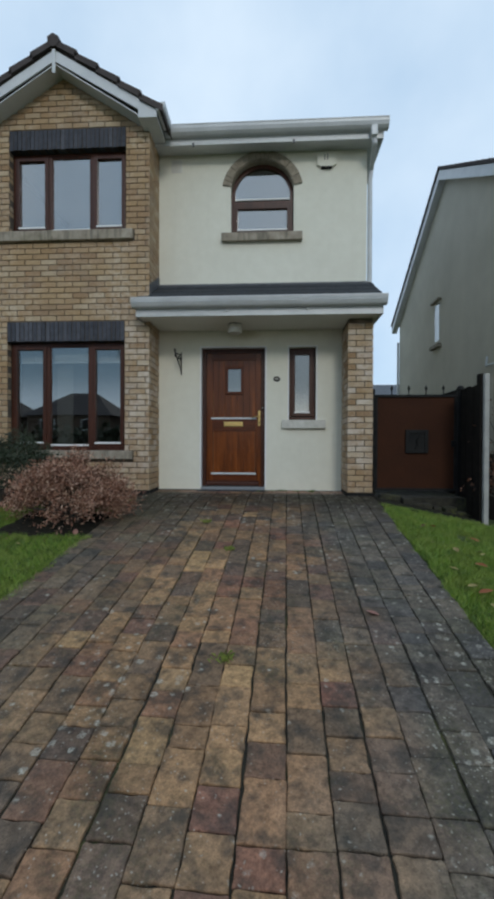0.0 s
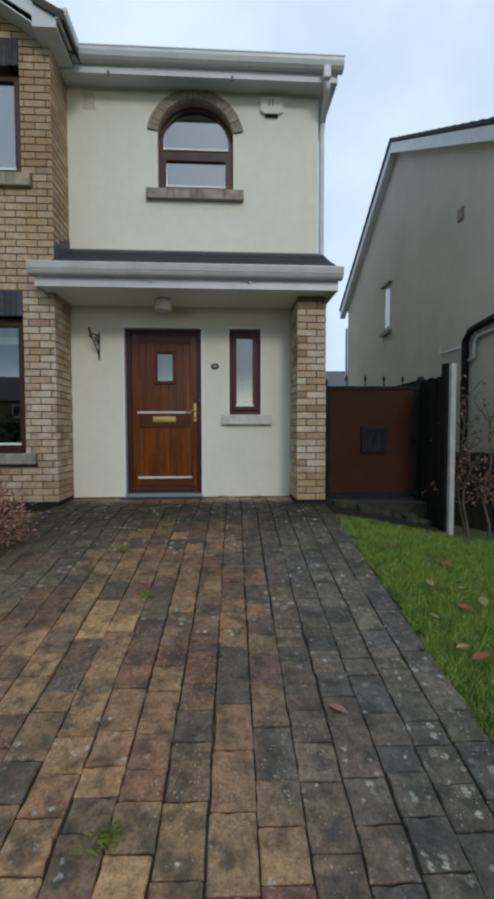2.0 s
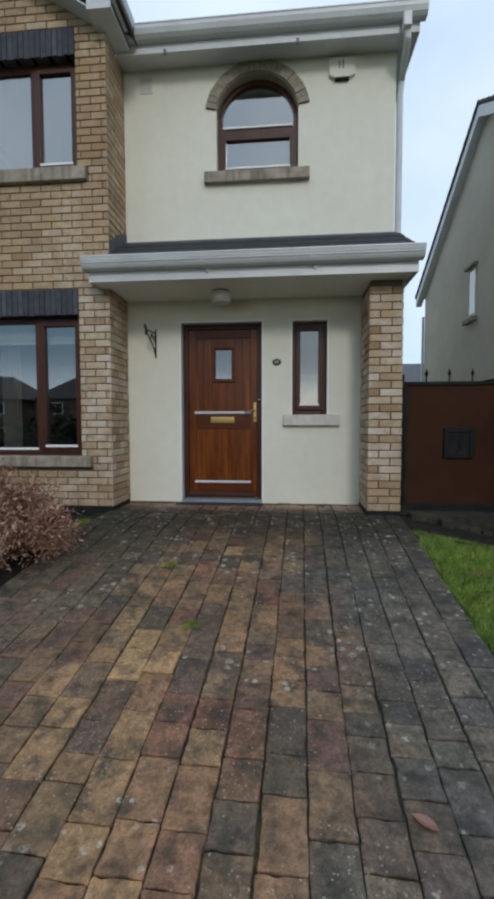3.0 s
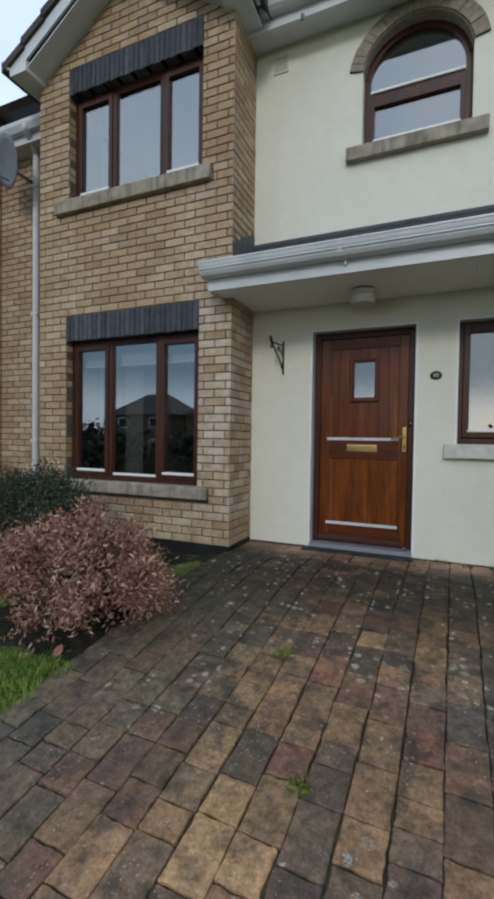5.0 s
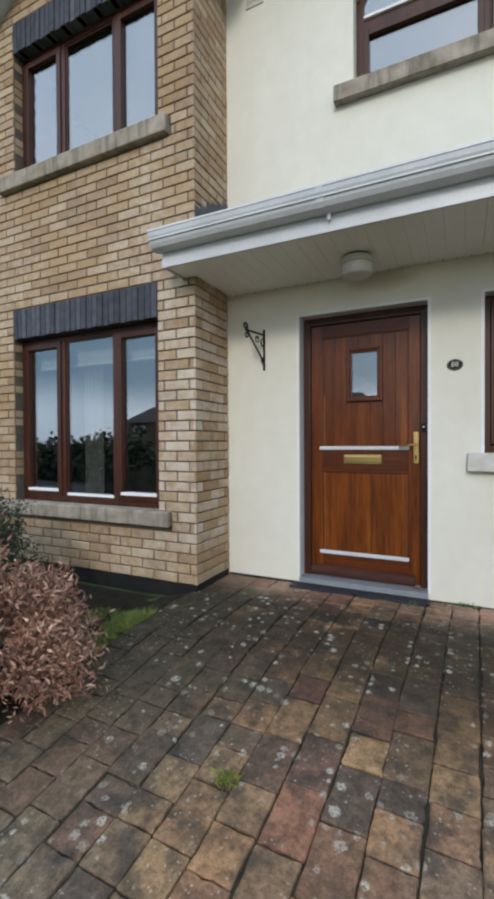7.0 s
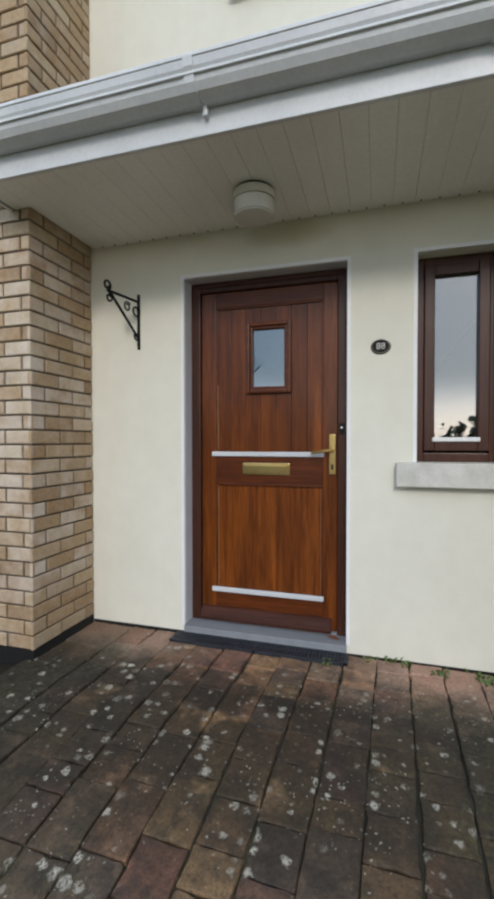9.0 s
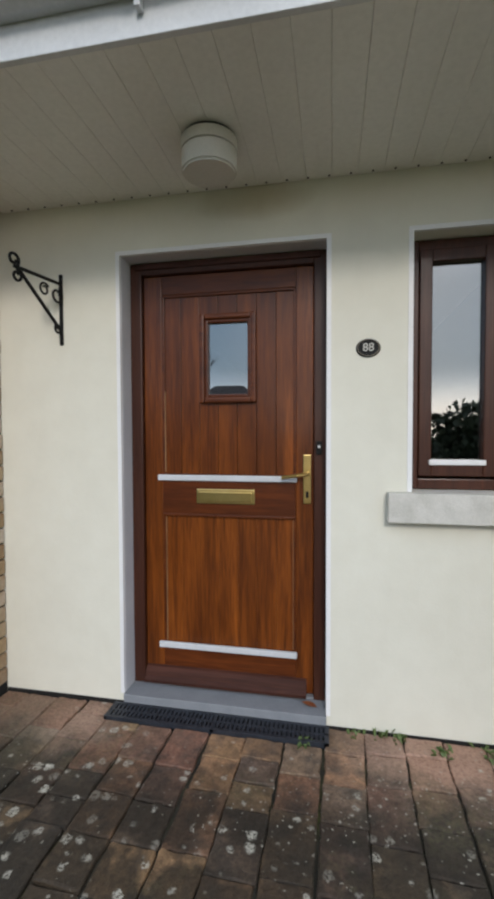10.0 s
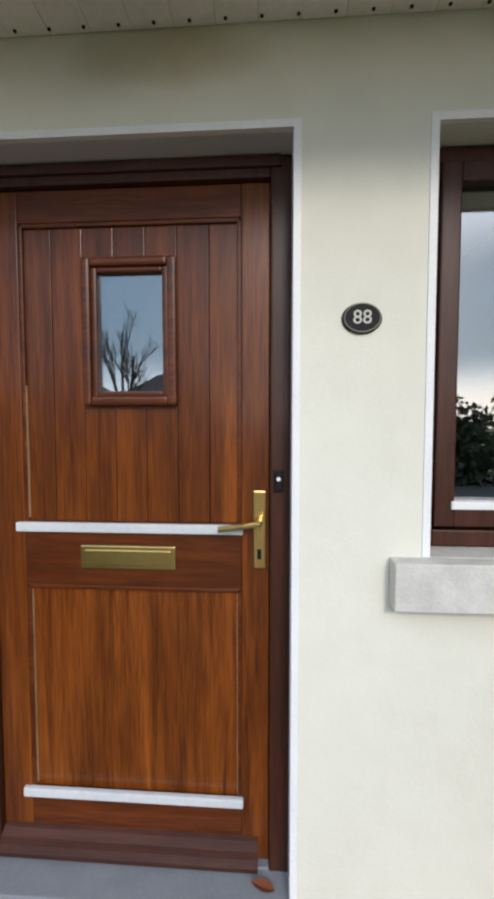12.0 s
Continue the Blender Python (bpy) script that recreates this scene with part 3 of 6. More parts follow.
GAB_X, GAB_TOP, PITCH = -2.935, 6.58, 0.66


def backing(name, rows, label):
    return solid(name, boxes(*rows), MORTAR, label, "wall", "structure")


d = 0.012
yb0, yb1 = BAY + d, BAY + 0.17
bm = boxes((BAY_L + d, LW[0], yb0, yb1, 0.665, 2.976), (LW[1], BAY_R - d, yb0, yb1, 0.665, 2.976), (LW[0], LW[1], yb0, yb1, 0.665, 1.10), (BAY_L + d, BAY_R - d, yb0, yb1, 2.976, 4.07),
           (BAY_L + d, UW[0], yb0, yb1, 4.07, 5.56), (UW[1], BAY_R - d, yb0, yb1, 4.07, 5.56), (LW[0], LW[1], yb0, yb1, LW[3] + 0.01, 2.976), (UW[0], UW[1], yb0, yb1, UW[3] + 0.01, 5.56))
prism(bm, [(BAY_L + d, 5.56), (BAY_R - d, 5.56), (GAB_X, 5.56 + PITCH * 1.19)], yb0, yb1)
wall_bay = solid("wall_bay", bm, MORTAR, "buff brick front of the projecting bay, under a gable", "wall", "structure")
wall_return = backing("wall_bay_return", [(BAY_R - 0.12, BAY_R - d, yb1, WALL - 0.002, 0.665, 5.62)], "buff brick side of the projecting bay")
solid("wall_bay_left", boxes((BAY_L + d, BAY_L + 0.12, yb1, 6.7, 0.3, 5.62)), MORTAR, "brick side of the bay towards the next house", "wall", "structure")
brick_pier = backing("brick_pier", [(0.928 + d, 1.258 - d, PIER_Y + d, WALL - 0.003, 0.66, 2.96)], "buff brick pier that carries the porch roof")
tagged(brick_pier, category="pier")
wall_next = backing("wall_next_door", [(-5.42, BAY_L - 0.002, WALL + d, WALL + 0.2, 0.3, 5.62)], "buff brick wall of the attached house next door")
wall_next_bay = backing("wall_next_bay", [(-5.6, -5.42 - d, 5.85, WALL + 0.2, 0.3, 5.9), (-8.2, -5.6, 5.85, 6.0, 0.3, 5.9)], "buff brick side of the next house's bay")

# ---- windows ----


def pane(parent, x0, x1, y, z0, z1, name="pane"):
    ob = part(name, boxes((x0, x1, y, y + 0.006, z0, z1)), GLASS, parent)
    ob.visible_shadow = False
    return ob


def bar_frame(x0, x1, y0, y1, z0, z1, w, low=None):
    low = low or w
    return [(x0, x0 + w, y0, y1, z0, z1), (x1 - w, x1, y0, y1, z0, z1), (x0 + w, x1 - w, y0 + 0.001, y1, z1 - w, z1), (x0 + w, x1 - w, y0 + 0.001, y1, z0, z0 + low)]


def bay_window(name, op, sill, label):
    x0, x1, z0, z1 = op
    w = base(name, (x0 + x1) / 2, BAY + 0.09, z0, label, "window", "structure")
    y = BAY + 0.10
    part("window_frame", boxes(*bar_frame(x0 + 0.002, x1 - 0.002, y, y + 0.07, z0, z1, 0.045, 0.05), bevel=0.004), FRAMEWOOD, w, "brown stained timber frame")
    wid = x1 - x0
    cuts = [x0 + 0.045, x0 + 0.323 * wid, x0 + 0.69 * wid, x1 - 0.045]
    for c in cuts[1:3]:
        part("mullion", boxes((c - 0.024, c + 0.024, y - 0.002, y + 0.07, z0 + 0.05, z1 - 0.045), bevel=0.005), FRAMEWOOD, w)
    for i in range(3):
        a = cuts[i] + (0.024 if i else 0.0)
        b = cuts[i + 1] - (0.024 if i < 2 else 0.0)
        if i != 1:
            part("sash", boxes(*bar_frame(a, b, y - 0.014, y + 0.05, z0 + 0.05, z1 - 0.045, 0.048, 0.052), bevel=0.004), FRAMEWOOD, w)
            g, lo = 0.044, 0.094
        else:
            part("sash", boxes(*bar_frame(a, b, y + 0.01, y + 0.05, z0 + 0.05, z1 - 0.045, 0.016, 0.018), bevel=0.003), FRAMEWOOD, w)
            g, lo = 0.014, 0.062
        pane(w, a + g, b - g, y + 0.022, z0 + lo, z1 - 0.045 - g)
        part("glazing_bar", boxes((a + g - 0.006, b - g + 0.006, y - 0.022 + 0.02 * (i == 1), y + 0.02, z0 + lo - 0.002, z0 + lo + 0.022), bevel=0.004), BEAD, w, "white plastic drip bar")
    s = part("window_sill", boxes((sill[0], sill[1], BAY - 0.06, BAY + 0.099, sill[2], sill[3]), bevel=0.012), SILL, w, "weathered concrete sill")
    return w


bay_window("window_1", LW, (-3.86, -1.954, 1.09, 1.205), "three-light brown timber window with a white roller blind behind")
bay_window("window_2", UW, (-3.865, -1.955, 4.065, 4.20), "upper three-light brown timber window under the gable")

# side light beside the door
x0, x1, z0, z1 = SIDE
window_3 = base("window_3", (x0 + x1) / 2, WALL, z0, "narrow brown timber window beside the front door", "window", "structure")
y = WALL + 0.10
part("window_frame", boxes(*bar_frame(x0 + 0.002, x1 - 0.002, y, y + 0.07, z0 + 0.003, z1 - 0.002, 0.04, 0.045), bevel=0.004), FRAMEWOOD, window_3)
part("sash", boxes(*bar_frame(x0 + 0.042, x1 - 0.042, y - 0.014, y + 0.05, z0 + 0.06, z1 - 0.045, 0.052, 0.05), bevel=0.005), FRAMEWOOD, window_3)
pane(window_3, x0 + 0.09, x1 - 0.09, y + 0.02, z0 + 0.10, z1 - 0.09)
part("glazing_bar", boxes((x0 + 0.084, x1 - 0.084, y - 0.022, y + 0.02, z0 + 0.108, z0 + 0.13), bevel=0.004), BEAD, window_3, "white plastic drip bar")
part("window_sill", boxes((0.075, 0.70, WALL - 0.06, WALL - 0.002, 1.532, 1.652), (SIDE[0], SIDE[1], WALL - 0.002, y, 1.62, 1.6525), bevel=0.004), GRANITE, window_3, "pale cast-stone sill")
part("trim", boxes((x0 - 0.017, x0 + 0.002, WALL - 0.004, WALL + 0.012, z0 + 0.003, z1 + 0.017), (x1 - 0.002, x1 + 0.017, WALL - 0.004, WALL + 0.012, z0 + 0.003, z1 + 0.017), (x0 + 0.002, x1 - 0.002, WALL - 0.004, WALL + 0.012, z1 - 0.002, z1 + 0.017)), BEAD, window_3, "thin white edge round the opening")

# arched window
window_4 = base("window_4", ARC_X, WALL, 4.35, "round-headed brown timber window with a brick arch", "window", "structure")
y = WALL + 0.10


def arch_ring(bm, ro, ri, y0, y1, n=20):
    po, pi = arch_points(ro, n), arch_points(ri, n)
    for i in range(n):
        prism(bm, [pi[i], pi[i + 1], po[i + 1], po[i]], y0, y1)
    return bm


bm = boxes((ARCH[0] + 0.001, ARCH[0] + 0.055, y, y + 0.07, 4.352, 5.03), (ARCH[1] - 0.055, ARCH[1] - 0.001, y, y + 0.07, 4.352, 5.03), (ARCH[0] + 0.055, ARCH[1] - 0.055, y, y + 0.07, 4.352, 4.41), (ARCH[0] + 0.055, ARCH[1] - 0.055, y - 0.003, y + 0.07, 4.80, 4.88))
arch_ring(bm, 0.462, 0.405, y, y + 0.07)
bmesh.ops.remove_doubles(bm, verts=bm.verts, dist=0.0005)
part("window_frame", bm, FRAMEWOOD, window_4)
part("sash", boxes(*bar_frame(ARCH[0] + 0.055, ARCH[1] - 0.055, y - 0.014, y + 0.05, 4.41, 4.80, 0.04, 0.03), bevel=0.004), FRAMEWOOD, window_4)
pane(window_4, ARCH[0] + 0.09, ARCH[1] - 0.09, y + 0.02, 4.43, 4.77)
bm = bmesh.new()
prism(bm, [(ARCH[1] - 0.05, 4.87), *[p for p in reversed(arch_points(0.41))], (ARCH[0] + 0.05, 4.87)], y + 0.02, y + 0.026)
ob = part("pane", bm, GLASS, window_4)
ob.visible_shadow = False
part("glazing_bar", boxes((ARCH[0] + 0.088, ARCH[1] - 0.088, y - 0.022, y + 0.02, 4.44, 4.462), bevel=0.004), BEAD, window_4, "white plastic drip bar")
part("glazing_bar", boxes((ARCH[0] + 0.06, ARCH[1] - 0.06, y - 0.022, y + 0.02, 4.882, 4.904), bevel=0.004), BEAD, window_4, "white plastic drip bar")
part("window_sill", boxes((-0.813, 0.353, WALL - 0.07, WALL - 0.002, 4.235, 4.35), (ARCH[0], ARCH[1], WALL - 0.002, y, 4.32, 4.3515), bevel=0.004), SILL, window_4, "weathered concrete sill")
ARCH_BRICKS = 23
for i in range(ARCH_BRICKS):
    a = math.acos(0.455 / 0.463) + (math.pi - 2 * math.acos(0.455 / 0.463)) * (i + 0.5) / ARCH_BRICKS
    half = math.pi / ARCH_BRICKS * 0.41
    out = [(ARC_X - r * math.cos(b), ARC_Z + r * math.sin(b)) for r, b in ((0.466, a - half), (0.466, a + half), (0.585, a + half), (0.585, a - half))]
    part("brick", prism(bmesh.new(), out, WALL - 0.022 - 0.003 * (i % 3), WALL + 0.004), ARCHBRICK, window_4)
part("arch_mortar", arch_ring(bmesh.new(), 0.58, 0.467, WALL - 0.012, WALL + 0.003), BED, window_4)
part("arch_lining", arch_ring(bmesh.new(), 0.4625, 0.455, WALL - 0.006, WALL + 0.098), ARCHBRICK, window_4)

# ---- door ----
x0, x1, z0, z1 = DOOR
door_1 = base("door_1", (x0 + x1) / 2, WALL, z0, "closed varnished brown timber front door, half-boarded, with small pane", "door", "structure")
y = WALL + 0.105
part("door_frame", boxes((x0 + 0.002, x0 + 0.06, y, y + 0.09, z0 + 0.03, z1 - 0.002), (x1 - 0.06, x1 - 0.002, y, y + 0.09, z0 + 0.03, z1 - 0.002), (x0 + 0.06, x1 - 0.06, y, y + 0.09, z1 - 0.06, z1 - 0.002), bevel=0.006), FRAMEWOOD, door_1, "dark brown stained frame")
part("head_moulding", boxes((x0 + 0.03, x1 - 0.03, y - 0.012, y + 0.004, z1 - 0.036, z1 - 0.006), bevel=0.006), FRAMERAIL, door_1)
L0, L1, LZ0, LZ1 = x0 + 0.062, x1 - 0.062, z0 + 0.045, z1 - 0.062
P0, P1 = -0.958, -0.312
ly = y + 0.022
leaf = part("door_leaf", boxes((L0, P0, ly, ly + 0.045, LZ0, LZ1), (P1, L1, ly, ly + 0.045, LZ0, LZ1), bevel=0.004), DOORWOOD, door_1)
part("rail", boxes((P0, P1, ly + 0.001, ly + 0.045, 2.56, LZ1), bevel=0.003), DOORRAIL, leaf)
part("rail", boxes((P0, P1, ly + 0.001, ly + 0.045, 1.508, 1.70), bevel=0.003), DOORRAIL, leaf)
part("rail", boxes((P0, P1, ly + 0.001, ly + 0.045, LZ0, 0.862), bevel=0.003), DOORRAIL, leaf)
GX0, GX1, GZ0, GZ1 = -0.768, -0.495, 2.04, 2.458
n = 7
for i in range(n):
    a, b = P0 + (P1 - P0) * i / n, P0 + (P1 - P0) * (i + 1) / n
    cut = a < GX1 - 0.02 and b > GX0 + 0.02
    rows = [(a + 0.0009, b - 0.0009, ly + 0.012, ly + 0.035, 1.70, GZ0 + 0.02 if cut else 2.56)]
    if cut:
        rows.append((a + 0.0009, b - 0.0009, ly + 0.012, ly + 0.035, GZ1 - 0.02, 2.56))
        if a < GX0:
            rows.append((a + 0.0015, GX0 + 0.02, ly + 0.012, ly + 0.035, GZ0 + 0.02, GZ1 - 0.02))
        if b > GX1:
            rows.append((GX1 - 0.02, b - 0.0015, ly + 0.012, ly + 0.035, GZ0 + 0.02, GZ1 - 0.02))
    part("board", boxes(*rows, bevel=0.002), DOORWOOD, leaf)
    part("board", boxes((a + 0.0001, b - 0.0001, ly + 0.016, ly + 0.035, 0.862, 1.508), bevel=0.0006), DOORWOOD, leaf)
for za, zb in ((1.70, 2.56), (0.862, 1.508)):
    part("bead", boxes((P0, P0 + 0.012, ly + 0.002, ly + 0.02, za, zb), (P1 - 0.012, P1, ly + 0.002, ly + 0.02, za, zb), (P0, P1, ly + 0.002, ly + 0.02, zb - 0.012, zb), bevel=0.003), DOORRAIL, leaf)
part("groove_back", boxes((P0, P1, ly + 0.034, ly + 0.045, 0.862, 1.508), (P0, GX0 + 0.02, ly + 0.034, ly + 0.045, 1.70, 2.56), (GX1 - 0.02, P1, ly + 0.034, ly + 0.045, 1.70, 2.56), (GX0 + 0.02, GX1 - 0.02, ly + 0.034, ly + 0.045, 1.70, GZ0 + 0.02), (GX0 + 0.02, GX1 - 0.02, ly + 0.034, ly + 0.045, GZ1 - 0.02, 2.56)), FRAMEWOOD, leaf)
part("pane_frame", boxes(*bar_frame(GX0, GX1, ly - 0.016, ly + 0.03, GZ0, GZ1, 0.026), bevel=0.008), DOORRAIL, leaf)
part("pane_frame", boxes(*bar_frame(GX0 + 0.024, GX1 - 0.024, ly - 0.004, ly + 0.03, GZ0 + 0.024, GZ1 - 0.024, 0.018), bevel=0.006), DOORRAIL, leaf)
ob = part("pane", boxes((GX0 + 0.036, GX1 - 0.036, ly + 0.016, ly + 0.022, GZ0 + 0.036, GZ1 - 0.036)), GLASS, leaf)
ob.visible_shadow = False
part("weather_bar", boxes((P0 - 0.022, P1 + 0.006, ly - 0.014, ly + 0.004, 1.670, 1.698), bevel=0.005), UPVC, leaf, "white plastic strip across the door")
part("weather_bar", boxes((P0 - 0.022, P1 + 0.006, ly - 0.014, ly + 0.004, 0.849, 0.877), bevel=0.005), UPVC, leaf, "white plastic strip across the door")
bm = bmesh.new()
run_x(bm, [(ly + 0.004, z0 + 0.045), (ly - 0.045, z0 + 0.045), (ly - 0.05, z0 + 0.062), (ly - 0.034, z0 + 0.075), (ly - 0.03, z0 + 0.095), (ly - 0.012, z0 + 0.11), (ly + 0.004, z0 + 0.118)], L0 + 0.004, L1 - 0.03)
part("drip_mould", bm, FRAMERAIL, leaf, "moulded timber weatherboard")
part("letter_plate", boxes((-0.786, -0.503, ly - 0.009, ly + 0.002, 1.562, 1.632), bevel=0.004), BRASS, leaf, "polished brass letter plate")
part("letter_flap", boxes((-0.772, -0.517, ly - 0.014, ly - 0.008, 1.574, 1.620), bevel=0.003), BRASS, leaf)
part("worn_bead", boxes((P0 + 0.010, P0 + 0.014, ly + 0.008, ly + 0.018, 0.88, 1.49), (P1 - 0.014, P1 - 0.010, ly + 0.008, ly + 0.018, 0.88, 1.49), (P0 + 0.010, P0 + 0.014, ly + 0.004, ly + 0.014, 1.71, 2.1)), WORN, leaf, "pale worn edge of the panel bead")
part("handle_plate", boxes((-0.278, -0.242, ly - 0.008, ly + 0.001, 1.572, 1.798), bevel=0.004), BRASS, leaf, "brass lever handle on a long plate")
bm = tube(bmesh.new(), [(-0.258, ly - 0.006, 1.712), (-0.258, ly - 0.05, 1.712), (-0.30, ly - 0.056, 1.706), (-0.372, ly - 0.05, 1.694)], 0.0085)
part("lever", bm, BRASS, leaf)
part("keyhole", boxes((-0.266, -0.254, ly - 0.0095, ly - 0.0075, 1.60, 1.63), bevel=0.001), BLACK, leaf)
part("latch_box", boxes((-0.219, -0.193, y - 0.012, y + 0.002, 1.80, 1.86), bevel=0.004), BLACK, door_1, "small black bell push on the frame")
bm = bmesh.new()
rod(bm, (-0.206, y - 0.012, 1.835), (-0.206, y - 0.016, 1.835), 0.006)
part("bell_button", bm, BEAD, door_1)
# thin plates, greyer and darker than the cream render, line the door opening
part("reveal", boxes((x0 + 0.0006, x0 + 0.0036, WALL + 0.013, y, z0 + 0.033, z1 - 0.0006), (x1 - 0.0036, x1 - 0.0006, WALL + 0.013, y, z0 + 0.033, z1 - 0.0006), (x0 + 0.0036, x1 - 0.0036, WALL + 0.013, y, z1 - 0.0036, z1 - 0.0006)), REVEALGREY, door_1, "grey-white lining of the reveal")
part("threshold", boxes((x0, x1, WALL - 0.012, y + 0.04, 0.55, z0 + 0.032), (x0 + 0.06, x1 - 0.06, y, y + 0.09, z0 + 0.032, z0 + 0.042), bevel=0.004), REVEAL, door_1, "grey painted concrete threshold")
part("trim", boxes((x0 - 0.017, x0 + 0.002, WALL - 0.004, WALL + 0.012, z0 + 0.033, z1 + 0.017), (x1 - 0.002, x1 + 0.017, WALL - 0.004, WALL + 0.012, z0 + 0.033, z1 + 0.017), (x0 + 0.002, x1 - 0.002, WALL - 0.004, WALL + 0.012, z1 - 0.002, z1 + 0.017)), BEAD, door_1, "thin white edge round the opening")

# ---- porch ----
PF, PZ = 5.60, 2.957
porch = base("porch_roof", 0, PF, PZ, "lean-to slate porch roof with white fascia, gutter and boarded soffit", "porch roof", "structure")
PL, PR = -1.845, 1.33
n = 30
for i in range(n):
    a = PL + 0.03 + (PR - PL - 0.06) * i / n
    b = PL + 0.03 + (PR - PL - 0.06) * (i + 1) / n
    back = WALL - 0.002 if a > BAY_R else BAY - 0.002
    part("soffit_board", boxes((a + 0.0003, b - 0.0003, PF + 0.02, back, PZ, PZ + 0.012), bevel=0.002), SOFFIT, porch)
part("soffit_back", boxes((BAY_R + 0.002, PR - 0.03, PF + 0.02, WALL - 0.004, PZ + 0.010, PZ + 0.03)), SOFFIT, porch)
part("fascia", boxes((PL, PR, PF - 0.001, PF + 0.02, 2.95, 3.15), bevel=0.004), UPVC, porch, "white plastic fascia board")
part("fascia", boxes((PL, PL + 0.02, PF + 0.02, BAY - 0.003, 2.952, 3.17), (PR - 0.02, PR, PF + 0.02, WALL, 2.952, 3.17), bevel=0.003), UPVC, porch)
run = [(PF - 0.002, 3.152), (PF - 0.115, 3.158), (PF - 0.126, 3.148), (PF - 0.12, 3.122), (PF - 0.11, 3.106), (PF - 0.102, 3.08), (PF - 0.084, 3.057), (PF - 0.034, 3.046), (PF - 0.002, 3.05)]
part("gutter", run_x(bmesh.new(), run, PL - 0.03, PR + 0.03), UPVC, porch, "white plastic gutter")
part("gutter_lip", boxes((PL - 0.03, PR + 0.03, PF - 0.130, PF - 0.112, 3.150, 3.165), (PL - 0.03, PR + 0.03, PF - 0.118, PF - 0.106, 3.098, 3.108), bevel=0.003), UPVC, porch)
for x in (-0.68, 0.35):
    part("gutter_joint", run_x(bmesh.new(), [(a - 0.006 * (a < PF - 0.01), b - 0.005 * (b < 3.09) + 0.006 * (b > 3.14)) for a, b in run], x - 0.02, x + 0.02), UPVC, porch)
    part("gutter_clip", boxes((x + 0.02, x + 0.038, PF - 0.03, PF - 0.004, 3.005, 3.05), bevel=0.004), UPVC, porch)
bm = bmesh.new()
run_x(bm, [(PF - 0.04, 3.14), (WALL, 3.60), (WALL, 3.55), (PF - 0.04, 3.09)], PL + 0.0, PR)
part("roof_deck", bm, SLATE, porch)
n = 12
for k in range(4):
    ya, yb = PF - 0.09 + k * 0.215, PF - 0.09 + k * 0.215 + 0.23
    za, zb = 3.152 + (ya - PF + 0.05) * 0.557, 3.148 + (yb - PF + 0.05) * 0.557
    for i in range(n):
        a = PL - 0.01 + (PR - PL + 0.02) * (i + 0.5 * (k % 2)) / n
        b = min(a + (PR - PL + 0.02) / n - 0.004, PR + 0.01)
        if yb > BAY - 0.02 and a < BAY_R:
            a = BAY_R + 0.01
            if b - a < 0.03:
                continue
        part("slate", run_x(bmesh.new(), [(ya, za), (min(yb, WALL - 0.003), zb), (min(yb, WALL - 0.003), zb + 0.012), (ya, za + 0.014)], a, b), SLATE, porch)
part("flashing", run_x(bmesh.new(), [(WALL - 0.10, 3.565), (WALL - 0.002, 3.612), (WALL - 0.002, 3.64), (WALL - 0.012, 3.632), (WALL - 0.105, 3.588)], BAY_R + 0.002, HOUSE_R + 0.02), LEAD, porch, "grey lead flashing")
for i in range(6):
    ya = BAY + 0.0 + i * 0.085
    zz = 3.17 + (ya - PF + 0.05) * 0.557
    part("flashing", boxes((BAY_R + 0.001, BAY_R + 0.006, ya, ya + 0.083, zz - 0.06, zz + 0.15)), LEAD, porch)
for i in range(31):
    x = BAY_R + 0.05 + i * (PR - 0.45 - BAY_R) / 30 + 0.04
    if x < 0.92:
        bm = rod(bmesh.new(), (x, WALL - 0.02, PZ - 0.003), (x, WALL - 0.02, PZ + 0.002), 0.0045, sides=8)
        part("soffit_pin", bm, BLACK, porch)

# ---- main eaves, bay gable and roofs ----
eaves = base("eaves", 0, 6.0, 5.6, "white plastic eaves with gutter along the front", "eaves", "structure")
EF = 6.11
part("soffit", boxes((BAY_R - 0.3, 1.42, EF + 0.02, WALL - 0.002, 5.52, 5.535), (HOUSE_R + 0.002, 1.42, WALL, 15.3, 5.52, 5.535)), UPVC, eaves)
part("fascia", boxes((BAY_R - 0.3, 1.42, EF, EF + 0.02, 5.49, 5.67), bevel=0.003), UPVC, eaves)
part("barge_board", boxes((1.42, 1.44, EF, 15.3, 5.49, 5.72), bevel=0.003), UPVC, eaves)
run = [(EF - 0.002, 5.695), (EF - 0.12, 5.70), (EF - 0.118, 5.655), (EF - 0.10, 5.61), (EF - 0.07, 5.585), (EF - 0.002, 5.58)]
part("gutter", run_x(bmesh.new(), run, BAY_R + 0.1, 1.49), UPVC, eaves, "white plastic gutter")
part("gutter_lip", boxes((BAY_R + 0.1, 1.49, EF - 0.126, EF - 0.112, 5.693, 5.707), bevel=0.003), UPVC, eaves)
for x in (-1.2, 0.2):
    part("gutter_clip", boxes((x, x + 0.03, EF - 0.02, EF - 0.002, 5.46, 5.51)), DISH, eaves)
part("gutter_outlet", boxes((1.25, 1.33, EF - 0.13, EF - 0.02, 5.46, 5.59), bevel=0.01), UPVC, eaves)
